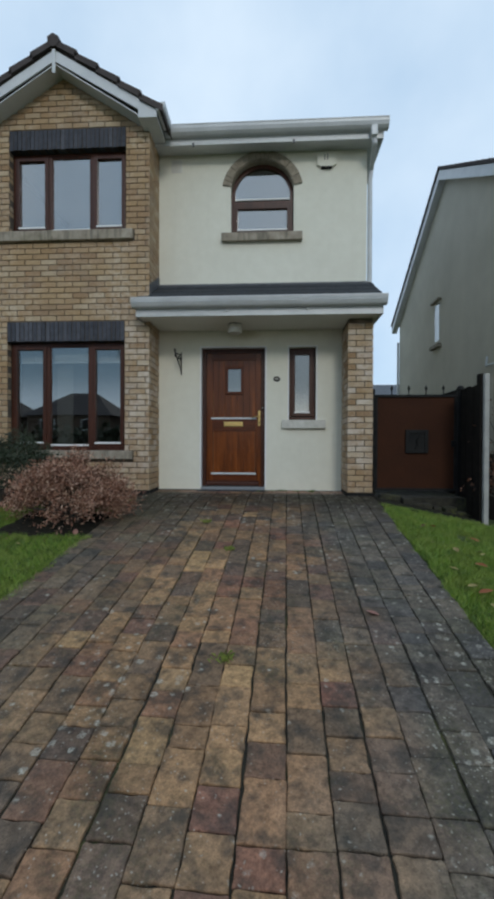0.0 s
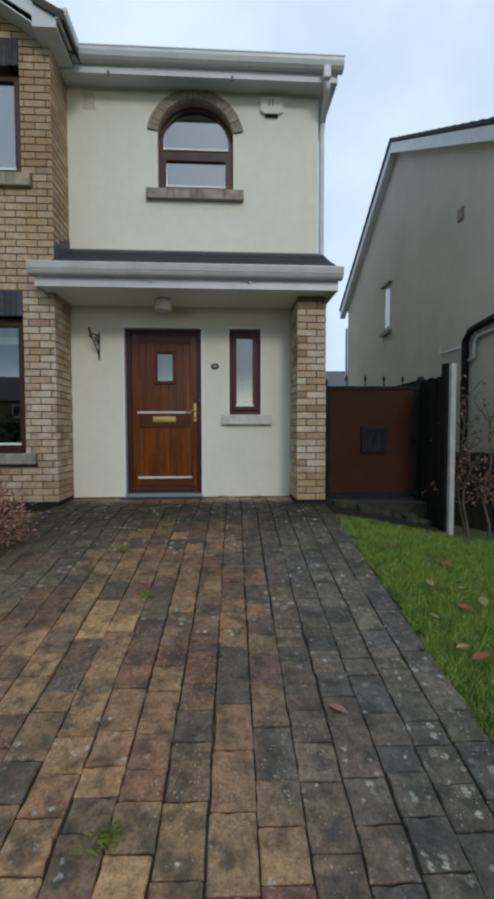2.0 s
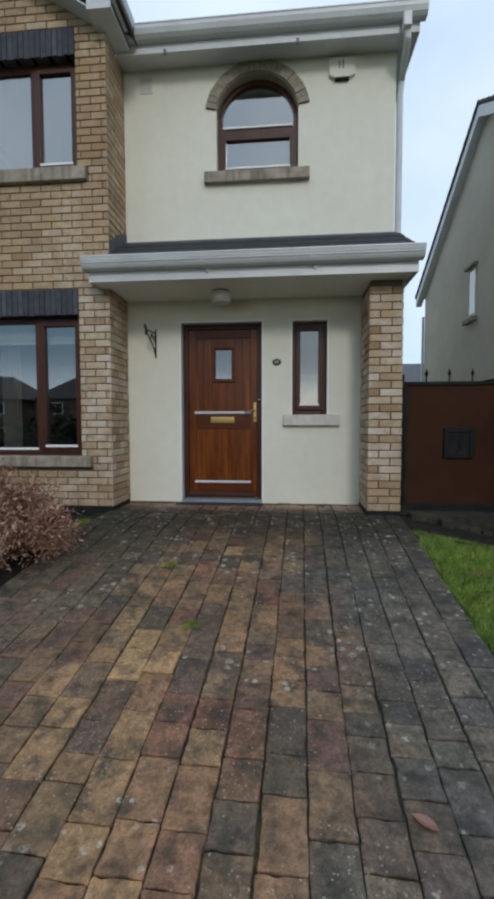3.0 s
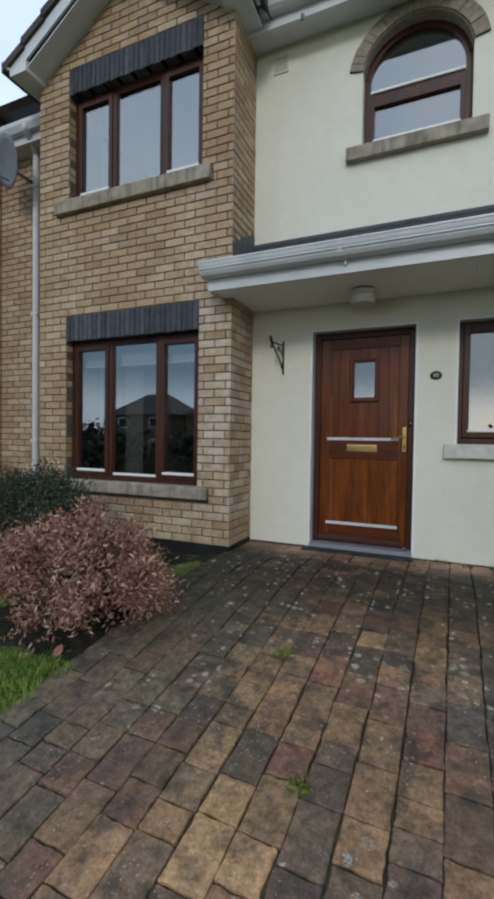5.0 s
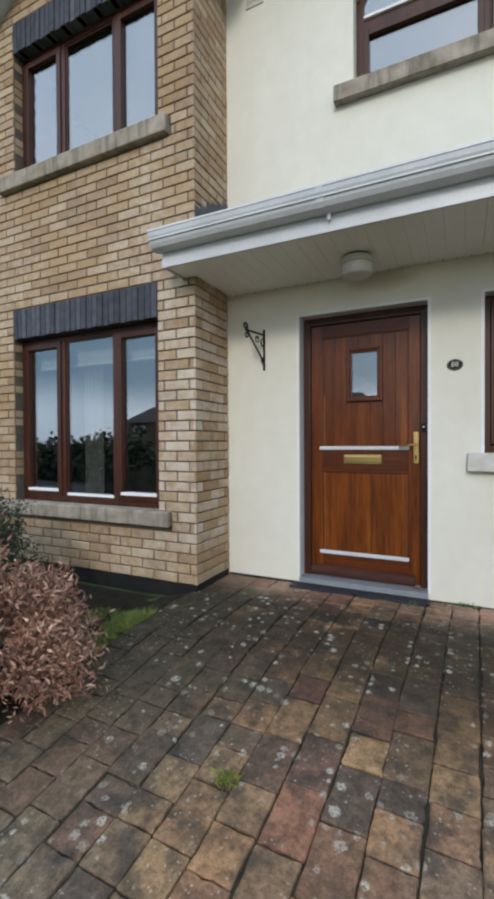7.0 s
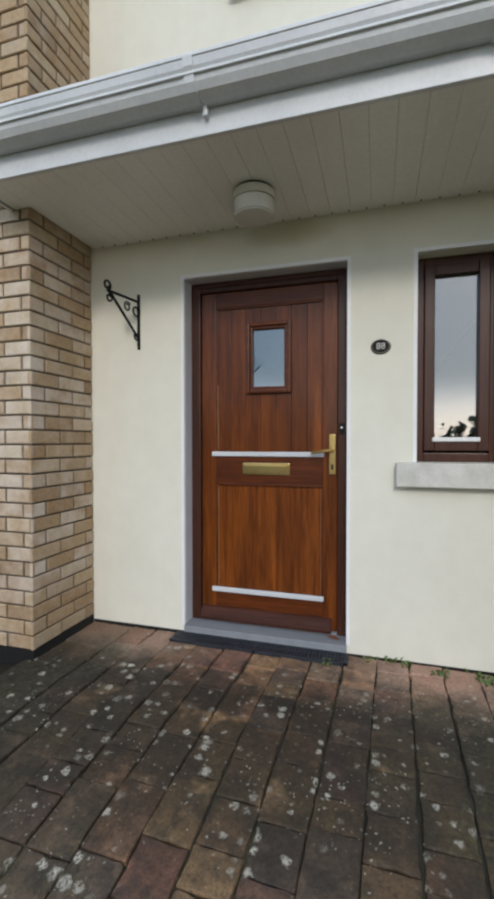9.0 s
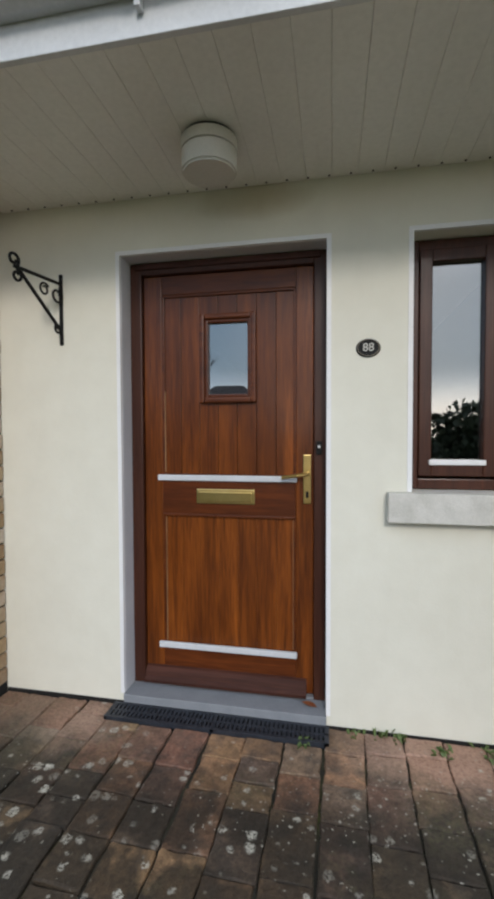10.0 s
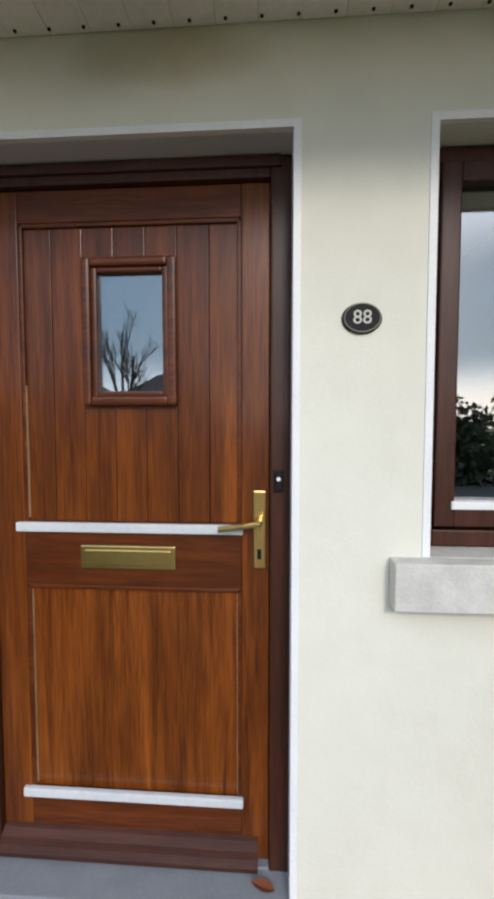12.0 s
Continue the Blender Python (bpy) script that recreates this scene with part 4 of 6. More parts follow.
part("downpipe", tube(bmesh.new(), [(1.29, EF - 0.06, 5.50), (1.31, EF - 0.04, 5.40), (1.335, WALL + 0.04, 5.24), (1.325, WALL + 0.06, 5.1), (1.325, WALL + 0.06, 3.3)], 0.034), UPVC, eaves, "white plastic downpipe")
bm = bmesh.new()
run_x(bm, [(EF - 0.07, 5.72), (10.7, 8.7), (15.6, 5.6), (15.6, 5.5), (10.7, 8.55), (EF, 5.675)], -8.5, 1.46)
solid("roof_main", bm, TILE, "dark brown tiled main roof", "roof", "structure")

gable = base("gable_roof", GAB_X, 5.6, 6.0, "small tiled gable roof with white barge boards over the bay", "gable roof", "structure")
VF = 5.60
HALF = 1.36
for s in (-1, 1):
    def at(dx, dz):
        return (GAB_X + s * dx, GAB_TOP - PITCH * dx + dz)
    part("barge_board", prism(bmesh.new(), [at(0, -0.13), at(HALF, -0.05), at(HALF, -0.155), (GAB_X + s * (HALF - 0.24), GAB_TOP - PITCH * HALF - 0.155), at(HALF - 0.24, -0.205), at(0, -0.27)], VF, VF + 0.022), UPVC, gable, "white barge board")
    part("soffit", prism(bmesh.new(), [at(0, -0.30), at(HALF - 0.2, -0.27), at(HALF - 0.2, -0.255), at(0, -0.285)], VF + 0.022, BAY + 0.02), UPVC, gable)
    zz = at(HALF, -0.155)[1]
    xa, xb = sorted((GAB_X + s * (HALF - 0.24), GAB_X + s * HALF))
    part("eave_box", boxes((xa, xb, VF + 0.022, 6.45, zz, zz + 0.12), bevel=0.003), UPVC, gable)
    g = GAB_X + s * (HALF + 0.002)
    bm = bmesh.new()
    prism(bm, [(g, zz + 0.17), (g + s * 0.11, zz + 0.175), (g + s * 0.10, zz + 0.11), (g + s * 0.06, zz + 0.075), (g, zz + 0.07)], VF - 0.02, 5.96 if s > 0 else 6.3)
    part("gutter", bm, UPVC, gable)
    part("roof_deck", prism(bmesh.new(), [at(0, -0.02), at(HALF, -0.02), at(HALF, -0.12), at(0, -0.12)], VF + 0.022, 8.6), TILE, gable)
    k = 5
    for i in range(k):
        da, db = (HALF + 0.06) * i / k, (HALF + 0.06) * (i + 1) / k + 0.03
        for j in range(5):
            ya, yb = VF - 0.03 + j * 0.33, VF - 0.03 + j * 0.33 + 0.325
            part("roof_tile", prism(bmesh.new(), [at(da, -0.005), at(db, 0.04), at(db, -0.05), at(da, -0.085)], ya, yb), TILE, gable)
bm = bmesh.new()
for j in range(4):
    rod(bm, (GAB_X, VF - 0.04 + j * 0.42, GAB_TOP - 0.03), (GAB_X, VF + 0.37 + j * 0.42, GAB_TOP + 0.0), 0.085, 0.08, 6)
part("ridge_tile", bm, TILE, gable)
part("finial", boxes((GAB_X - 0.022, GAB_X + 0.022, VF - 0.02, VF + 0.002, GAB_TOP - 0.44, GAB_TOP - 0.13), bevel=0.006), UPVC, gable, "white drop at the apex")

# soldier-course lintels over the bay windows
for op in (LW, UW):
    lin = base("lintel", (op[0] + op[1]) / 2, BAY, op[3], "dark blue-black brick soldier course over the window", "lintel", "structure")
    k = 27
    part("joint", boxes((op[0] + 0.002, op[1] - 0.002, BAY + 0.006, BAY + 0.09, op[3] + 0.006, op[3] + 0.262)), MORTAR, lin)
    for i in range(k):
        a = op[0] + (op[1] - op[0]) * i / k
        b = op[0] + (op[1] - op[0]) * (i + 1) / k
        part("brick", boxes((a + 0.0045, b - 0.0045, BAY - 0.002 - 0.003 * ((i * 7) % 3), BAY + 0.1, op[3] + 0.002 + 0.002 * ((i * 5) % 3), op[3] + 0.268), bevel=0.004), DARKBRICK, lin)

# ---- fittings on the front wall ----
porch_lamp = base("porch_lamp", -0.588, 6.04, PZ, "round white drum lamp fixed under the porch soffit, unlit", "lamp")
bm = rod(bmesh.new(), (-0.588, 6.04, PZ), (-0.588, 6.04, PZ - 0.012), 0.094, sides=40)
part("base_ring", bm, BLACK, porch_lamp)
bm = rod(bmesh.new(), (-0.588, 6.04, PZ - 0.012), (-0.588, 6.04, PZ - 0.05), 0.102, sides=40)
smooth(part("collar", bm, LAMPSHADE, porch_lamp))
bm = rod(bmesh.new(), (-0.588, 6.04, PZ - 0.126), (-0.588, 6.04, PZ - 0.054), 0.099, 0.100, sides=40)
bmesh.ops.bevel(bm, geom=[e for e in bm.edges if all(v.co.z < PZ - 0.124 for v in e.verts)], offset=0.007, segments=2, affect="EDGES")
smooth(part("shade", bm, LAMPSHADE, porch_lamp, "opal plastic shade"))

plaque = base("number_plaque", -0.003, WALL, 2.247, "small black oval plaque with white house number", "house number")
bm = bmesh.new()
bmesh.ops.create_cone(bm, cap_ends=True, segments=40, radius1=0.05, radius2=0.046, depth=0.012, matrix=Matrix.Translation((-0.003, WALL - 0.006, 2.247)) @ Matrix.Diagonal((1, 1, 0.78, 1)) @ pose(0, 0, 0, 90))
part("plate", bm, BLACK, plaque)
bm = bmesh.new()
for i in range(40):
    a, b = math.tau * i / 40, math.tau * (i + 1) / 40
    rod(bm, (-0.003 + 0.0435 * math.cos(a), WALL - 0.013, 2.247 + 0.034 * math.sin(a)), (-0.003 + 0.0435 * math.cos(b), WALL - 0.013, 2.247 + 0.034 * math.sin(b)), 0.0011, sides=5)
part("rim_line", bm, SILL, plaque)
txt = bpy.data.curves.new("number", "FONT")
txt.body, txt.size, txt.extrude, txt.align_x, txt.align_y = "88", 0.047, 0.001, "CENTER", "CENTER"
tmp = bpy.data.objects.new("number", txt)
me = bpy.data.meshes.new_from_object(tmp)
me.materials.append(GRANITE)
ob = new("number", me)
ob.parent = plaque
ob.matrix_parent_inverse = plaque.matrix_basis.inverted()
ob.matrix_basis = pose(-0.003, WALL - 0.0135, 2.247, 90)

bracket = base("hanging_bracket", -1.405, WALL, 2.32, "black wrought-iron hanging-basket bracket with scrolls", "bracket")
wx = -1.405
part("wall_bar", boxes((wx - 0.009, wx + 0.009, WALL - 0.008, WALL, 2.315, 2.645), bevel=0.002), BLACK, bracket)
TIP = Vector((-1.44, 6.10, 2.59))
part("arm", tube(bmesh.new(), [(wx, WALL - 0.006, 2.60), TIP], 0.008), BLACK, bracket)
part("brace", tube(bmesh.new(), [(wx, WALL - 0.006, 2.38), TIP + Vector((0.003, 0.02, -0.005))], 0.008), BLACK, bracket)


def scroll(c, r, turns, start, flip=1):
    pts = []
    for i in range(int(16 * turns) + 1):
        a = start + flip * math.tau * i / 16
        q = r * (1 - 0.6 * i / (16 * turns))
        pts.append((c[0] + 0.13 * q * math.cos(a), c[1] + q * math.cos(a), c[2] + q * math.sin(a)))
    return pts


part("scroll", tube(bmesh.new(), scroll(TIP + Vector((0, -0.005, 0.028)), 0.03, 1.3, -1.57), 0.0065, 7), BLACK, bracket)
part("scroll", tube(bmesh.new(), scroll((wx, WALL - 0.035, 2.54), 0.04, 1.2, 1.2, -1), 0.0055, 7), BLACK, bracket)
part("scroll", tube(bmesh.new(), scroll(TIP + Vector((0.002, 0.01, -0.035)), 0.026, 1.2, 1.57, -1), 0.006, 7), BLACK, bracket)
part("scroll", tube(bmesh.new(), scroll((wx - 0.012, WALL - 0.11, 2.545), 0.03, 1.3, 0.6), 0.005, 7), BLACK, bracket)
part("scroll", tube(bmesh.new(), scroll((wx, WALL - 0.03, 2.385), 0.022, 1.2, 2.0), 0.0055, 7), BLACK, bracket)

alarm = base("alarm_box", 0.69, WALL, 5.25, "cream alarm bell box high on the wall", "alarm")
bm = prism(bmesh.new(), [(0.56, 5.46), (0.56, 5.30), (0.63, 5.27), (0.76, 5.27), (0.83, 5.30), (0.83, 5.46), (0.80, 5.47), (0.59, 5.47)], WALL - 0.04, WALL)
part("cover", bm, CREAM, alarm)
part("grille", boxes((0.62, 0.77, WALL - 0.044, WALL - 0.002, 5.25, 5.272), bevel=0.004), BLACK, alarm)
part("marking", boxes((0.66, 0.672, WALL - 0.0425, WALL - 0.038, 5.36, 5.44), (0.70, 0.712, WALL - 0.0425, WALL - 0.038, 5.36, 5.45)), DISH, alarm)
vent = base("wall_vent", -1.477, WALL, 5.35, "small square louvred wall vent", "vent")
part("vent_frame", boxes(*bar_frame(-1.555, -1.40, WALL - 0.012, WALL, 5.27, 5.45, 0.015)), LAMPSHADE, vent)
for i in range(7):
    z = 5.289 + i * 0.022
    part("slat", boxes((-1.54, -1.415, WALL - 0.01, WALL - 0.001, z, z + 0.012)), LAMPSHADE, vent)

# drainage channel before the door
drain = base("drain_channel", -0.65, 6.31, 0.62, "black slotted plastic drainage channel at the threshold", "drain")
D0, D1, DY0, DY1, DZ = -1.15, -0.158, 6.245, 6.356, 0.634
part("channel_bed", boxes((D0, D1, DY0, DY1, DZ - 0.09, DZ - 0.02)), PLINTH, drain)
k = 50
for j, (a, b) in enumerate(((DY0 + 0.014, DY0 + 0.05), (DY0 + 0.06, DY1 - 0.014))):
    bm = bmesh.new()
    for i in range(k):
        x = D0 + 0.012 + (D1 - D0 - 0.03) * i / k
        box(bm, x, x + 0.0105, a, b, DZ - 0.014, DZ)
    part("grating", bm, DRAIN, drain)
part("grating_frame", boxes((D0, D1, DY0, DY0 + 0.014, DZ - 0.03, DZ + 0.002), (D0, D1, DY0 + 0.05, DY0 + 0.06, DZ - 0.014, DZ + 0.001), (D0, D1, DY1 - 0.014, DY1, DZ - 0.03, DZ + 0.002), (D0, D0 + 0.012, DY0, DY1, DZ - 0.014, DZ + 0.001), (D1 - 0.02, D1, DY0, DY1, DZ - 0.014, DZ + 0.001), (-0.66, -0.645, DY0, DY1, DZ - 0.014, DZ + 0.0015)), DRAIN, drain)

# blind and curtains behind the lower bay window
blind = base("roller_blind", -2.9, 6.12, 2.5, "white roller blind drawn a little way down", "blind")
part("cloth", boxes((-3.68, -2.13, 6.10, 6.104, 2.47, 3.049)), LINEN, blind)
part("bottom_bar", boxes((-3.68, -2.13, 6.095, 6.11, 2.445, 2.47), bevel=0.004), BEAD, blind)
bm = bmesh.new()
pts = [(-3.2 + 0.006 * i, 6.2 + 0.025 * math.sin(i * 0.9)) for i in range(42)]
for (xa, ya), (xb, yb) in zip(pts, pts[1:]):
    bm.faces.new([bm.verts.new(v) for v in ((xa, ya, 0.9), (xb, yb, 0.9), (xb, yb, 2.68), (xa, ya, 2.68))])
bmesh.ops.remove_doubles(bm, verts=bm.verts, dist=0.0005)
ob = solid("curtain", bm, INSIDE, "pale curtain hanging behind the window", "curtain")
ob.modifiers.new("thick", "SOLIDIFY").thickness = 0.003

# ---- gate, fence and the neighbour's gable ----
GY = 6.10
gate = base("metal_gate", 1.9, GY, 0.66, "closed rust-brown sheet-metal side gate with spiked top", "gate")
part("gate_sheet", boxes((1.36, 2.42, GY + 0.01, GY + 0.016, 0.70, 1.96)), RUST, gate)
part("gate_frame", boxes(*bar_frame(1.345, 2.44, GY - 0.01, GY + 0.03, 0.67, 1.985, 0.035), bevel=0.003), PLINTH, gate)
bx0, bx1, bz0, bz1 = 1.755, 2.06, 1.185, 1.505
part("lock_panel", boxes(*bar_frame(bx0, bx1, GY - 0.018, GY + 0.012, bz0, bz1, 0.05), bevel=0.004), BLACK, gate)
part("lock_plate", boxes((bx0 + 0.05, bx1 - 0.05, GY - 0.004, GY + 0.012, bz0 + 0.05, bz1 - 0.05)), PLINTH, gate)
part("lock_scroll", tube(bmesh.new(), [(1.88, GY - 0.012, 1.25), (1.92, GY - 0.014, 1.30), (1.90, GY - 0.014, 1.36), (1.94, GY - 0.012, 1.43)], 0.009), BLACK, gate)
for x in (1.57, 1.80, 2.03, 2.26):
    bm = rod(bmesh.new(), (x, GY + 0.01, 1.98), (x, GY + 0.01, 2.06), 0.008, sides=8)
    rod(bm, (x, GY + 0.01, 2.045), (x, GY + 0.01, 2.07), 0.012, 0.02, 8)
    rod(bm, (x, GY + 0.01, 2.07), (x, GY + 0.01, 2.12), 0.02, 0.001, 8)
    part("spike", bm, BLACK, gate)
part("gate_bolt", boxes((2.36, 2.43, GY - 0.03, GY - 0.01, 1.27, 1.36), bevel=0.004), BLACK, gate)
post = base("gate_post", 2.48, GY, 0.4, "black square metal gate post with round cap", "post")
part("shaft", boxes((2.445, 2.53, GY - 0.03, GY + 0.06, 0.35, 2.03), bevel=0.004), BLACK, post)
bm = bmesh.new()
bmesh.ops.create_icosphere(bm, subdivisions=2, radius=0.05, matrix=Matrix.Translation((2.487, GY + 0.015, 2.06)))
smooth(part("cap", bm, BLACK, post))
post = base("gate_post", 1.30, GY, 0.6, "black metal gate post against the brick pier", "post")
part("shaft", boxes((1.275, 1.34, GY - 0.02, GY + 0.05, 0.6, 2.06), bevel=0.004), BLACK, post)

fence = base("timber_fence", 2.6, 5.8, 0.35, "dark-stained close-boarded timber fence with a pale post", "fence")
FX = 2.49
n = 7
for i in range(n):
    a = 5.50 + i * 0.105
    part("board", boxes((FX - 0.012 + 0.006 * (i % 2), FX + 0.012, a, a + 0.10, 0.30, 2.06 - 0.01 * (i % 3)), bevel=0.003), FENCE, fence)
for i in range(28):
    a = 6.25 + i * 0.32
    part("board", boxes((FX + 0.05 - 0.012 + 0.006 * (i % 2), FX + 0.062, a, a + 0.31, 0.30, 2.08), bevel=0.003), FENCE, fence)
for z in (0.7, 1.7):
    part("rail", boxes((FX + 0.012, FX + 0.05, 5.50, 6.25, z, z + 0.08)), FENCE, fence)
part("fence_post", boxes((FX - 0.06, FX + 0.04, 5.40, 5.50, 0.25, 2.16), bevel=0.006), FENCE, fence)
part("fence_post", boxes((FX - 0.03, FX + 0.025, 5.345, 5.398, 0.25, 2.15), bevel=0.006), CONCRETE, fence, "pale grey concrete post")

nb = base("neighbour_house", 4.0, 10.5, 0.0, "neighbouring two-storey house with pebble-dashed gable wall", "house")
NX, NY0, NYM, NY1, NZ, NR = 4.0, 6.5, 10.75, 14.55, 5.2, 7.80
bm = bmesh.new()
a = [(NX, y_, z_) for y_, z_ in ((NY0, -0.4), (NY1, -0.4), (NY1, NZ), (NYM, NR - 0.1), (NY0, NZ))]
va = [bm.verts.new(v) for v in a]
vb = [bm.verts.new((v[0] + 7.0, v[1], v[2])) for v in a]
bm.faces.new(va)
bm.faces.new(vb[::-1])
for i in range(5):
    bm.faces.new((va[i], va[(i + 1) % 5], vb[(i + 1) % 5], vb[i]))
part("wall", bm, DASH, nb, "grey-beige pebble-dashed wall")
for ya, za, yb, zb in ((NY0 - 0.35, NZ + 0.0, NYM, NR + 0.0), (NY1 + 0.35, NZ - 0.02, NYM, NR + 0.0)):
    nm = bmesh.new()
    run_x(nm, [(ya, za + 0.02), (yb, zb + 0.02), (yb, zb - 0.2), (ya, za - 0.19)], NX - 0.16, NX - 0.135)
    part("barge_board", nm, UPVC, nb, "white barge board")
    nm = bmesh.new()
    run_x(nm, [(ya, za - 0.19), (yb, zb - 0.2), (yb, zb - 0.185), (ya, za - 0.175)], NX - 0.135, NX)
    part("soffit", nm, UPVC, nb)
    k = 18
    roof = part("roof", run_x(bmesh.new(), [(ya, za + 0.03), (yb, zb + 0.03), (yb, zb + 0.09), (ya, za + 0.09)], NX - 0.17, NX + 7.2), TILE, nb, "dark brown tiled roof")
    for i in range(k):
        p, q = i / k, (i + 1.12) / k
        nm = run_x(bmesh.new(), [(ya + (yb - ya) * p, za + (zb - za) * p + 0.12), (ya + (yb - ya) * q, za + (zb - za) * q + 0.092), (ya + (yb - ya) * q, za + (zb - za) * q + 0.05), (ya + (yb - ya) * p, za + (zb - za) * p + 0.05)], NX - 0.19, NX + 0.2)
        part("roof_tile", nm, TILE, roof)
win = part("window", boxes(*[(NX - 0.006, NX + 0.05, a_, b_, c_, d_) for a_, b_, c_, d_ in ((11.05, 11.10, 3.80, 4.84), (11.38, 11.43, 3.80, 4.84), (11.10, 11.38, 3.80, 3.85), (11.10, 11.38, 4.79, 4.84))]), GRANITE, nb)
part("pane", boxes((NX - 0.004, NX + 0.02, 11.10, 11.38, 3.89, 4.79)), GLASS, win)
part("sill", boxes((NX - 0.10, NX + 0.02, 10.95, 11.53, 3.70, 3.79), bevel=0.01), SILL, win)
part("lintel", boxes((NX - 0.09, NX + 0.02, 10.98, 11.50, 4.845, 4.90), bevel=0.006), SILL, win)
part("downpipe", tube(bmesh.new(), [(NX - 0.06, NY0 - 0.02, 4.6), (NX - 0.06, NY0 - 0.02, 0.05)], 0.04), UPVC, nb, "white plastic downpipe")
part("downpipe", tube(bmesh.new(), [(NX - 0.06, NY1 - 0.05, 4.6), (NX - 0.06, NY1 - 0.05, 0.1)], 0.035), UPVC, nb)
part("soil_pipe", tube(bmesh.new(), [(NX + 0.02, 6.85, 3.05), (NX - 0.07, 6.87, 3.05), (NX - 0.07, 7.2, 3.03), (NX - 0.08, 7.55, 2.99), (NX - 0.08, 7.70, 2.85), (NX - 0.08, 7.70, 0.1)], 0.055, 12), BLACK, nb, "black cast soil pipe")
part("waste_pipe", tube(bmesh.new(), [(NX - 0.04, 6.55, 2.92), (NX - 0.05, 7.42, 2.88), (NX - 0.05, 7.50, 2.80), (NX - 0.05, 7.50, 2.58), (NX - 0.05, 7.66, 2.55)], 0.022, 8), UPVC, nb)
part("waste_pipe", tube(bmesh.new(), [(NX - 0.03, 8.56, 2.98), (NX - 0.05, 8.56, 2.80), (NX - 0.05, 7.8, 2.79)], 0.02, 8), UPVC, nb)
part("flue_outlet", boxes((NX - 0.03, NX + 0.01, 7.95, 8.12, 4.88, 5.08), bevel=0.01), SILL, nb)
part("pipe_foot", boxes((NX - 0.16, NX + 0.0, NY0 - 0.12, NY0 + 0.06, -0.05, 0.07), bevel=0.02), CONCRETE, nb)

far = base("far_house", 11.0, 45.0, 0.5, "distant house with grey roof beyond the gap", "house")
part("wall", boxes((6, 18, 45, 53, 0.0, 5.2)), DASH, far)
bm = run_x(bmesh.new(), [(44.5, 5.1), (49, 7.9), (53.5, 5.1)], 6.0, 18.4)
part("roof", bm, LEAD, far, "grey slate roof")

# dark boards added to fill the dark area behind the hedge plants
low = base("low_boards", 3.5, 6.2, 0.0, "low row of dark boards beside the neighbour's wall", "fence")
for i in range(9):
    x = 2.62 + i * 0.145
    part("board", boxes((x, x + 0.138, 6.2, 6.22, 0.0, 1.18 - 0.012 * (i % 2)), bevel=0.003), FENCE, low)
part("rail", boxes((2.62, 3.93, 6.22, 6.26, 0.95, 1.03)), FENCE, low)

kerb = base("edging_stones", 1.9, 5.85, 0.55, "dark mossy edging stones before the gate", "stones")
rng = random.Random(5)
for i in range(9):
    x, y_ = 1.34 + i * 0.135, 5.72 + rng.uniform(-0.06, 0.05)
    z_ = ground_z(x, y_)
    part("stone", boxes((x, x + rng.uniform(0.10, 0.15), y_, y_ + 0.16, z_ - 0.05, z_ + rng.uniform(0.03, 0.08)), bevel=0.018), BED, kerb)
solid("side_path", boxes((1.27, 2.56, 5.9, 9.0, 0.4, 0.60)), BED, "dark path behind and under the side gate", "path", "structure")

# ---- next door, to the left ----
pipe = base("downpipe", -4.71, WALL, 0.6, "white plastic downpipe with swan neck on the brick wall", "downpipe")
part("pipe", tube(bmesh.new(), [(-4.60, 6.06, 5.42), (-4.60, 6.06, 5.36), (-4.71, WALL - 0.06, 5.22), (-4.71, WALL - 0.06, 0.6)], 0.041), UPVC, pipe)
for z in (1.6, 3.2, 4.8):
    part("clip", boxes((-4.765, -4.655, WALL - 0.1, WALL - 0.001, z, z + 0.03), bevel=0.004), UPVC, pipe)
nexte = base("next_eaves", -6.0, 6.0, 5.6, "white eaves and gutter of the attached house", "eaves", "structure")
part("fascia", boxes((-8.3, BAY_L - 0.25, EF + 0.03, EF + 0.05, 5.25, 5.45), (-8.3, BAY_L - 0.02, EF + 0.05, WALL, 5.255, 5.27)), UPVC, nexte)
run = [(EF + 0.028, 5.45), (EF - 0.08, 5.455), (EF - 0.075, 5.41), (EF - 0.04, 5.35), (EF + 0.028, 5.345)]
part("gutter", run_x(bmesh.new(), run, -8.3, BAY_L - 0.2), UPVC, nexte)
part("roof_edge", boxes((-8.3, BAY_L - 0.25, EF, EF + 0.3, 5.455, 5.50)), TILE, nexte)
dish = base("satellite_dish", -4.9, 5.95, 4.75, "grey satellite dish on a wall arm", "satellite dish")
bm = bmesh.new()
ring = []
for j in range(6):
    r = 0.27 * j / 5
    ring.append([bm.verts.new((r * math.cos(math.tau * i / 32), r * 1.08 * math.sin(math.tau * i / 32), 0.55 * r * r)) for i in range(32)] if j else [bm.verts.new((0, 0, 0))])
for i in range(32):
    bm.faces.new((ring[0][0], ring[1][i], ring[1][(i + 1) % 32]))
    for j in range(1, 5):
        bm.faces.new((ring[j][i], ring[j + 1][i], ring[j + 1][(i + 1) % 32], ring[j][(i + 1) % 32]))
bm.transform(look((-4.77, 5.98, 4.95), (-5.9, 2.0, 4.1)) @ pose(0, 0, 0, 180))
ob = smooth(part("reflector", bm, DISH, dish))
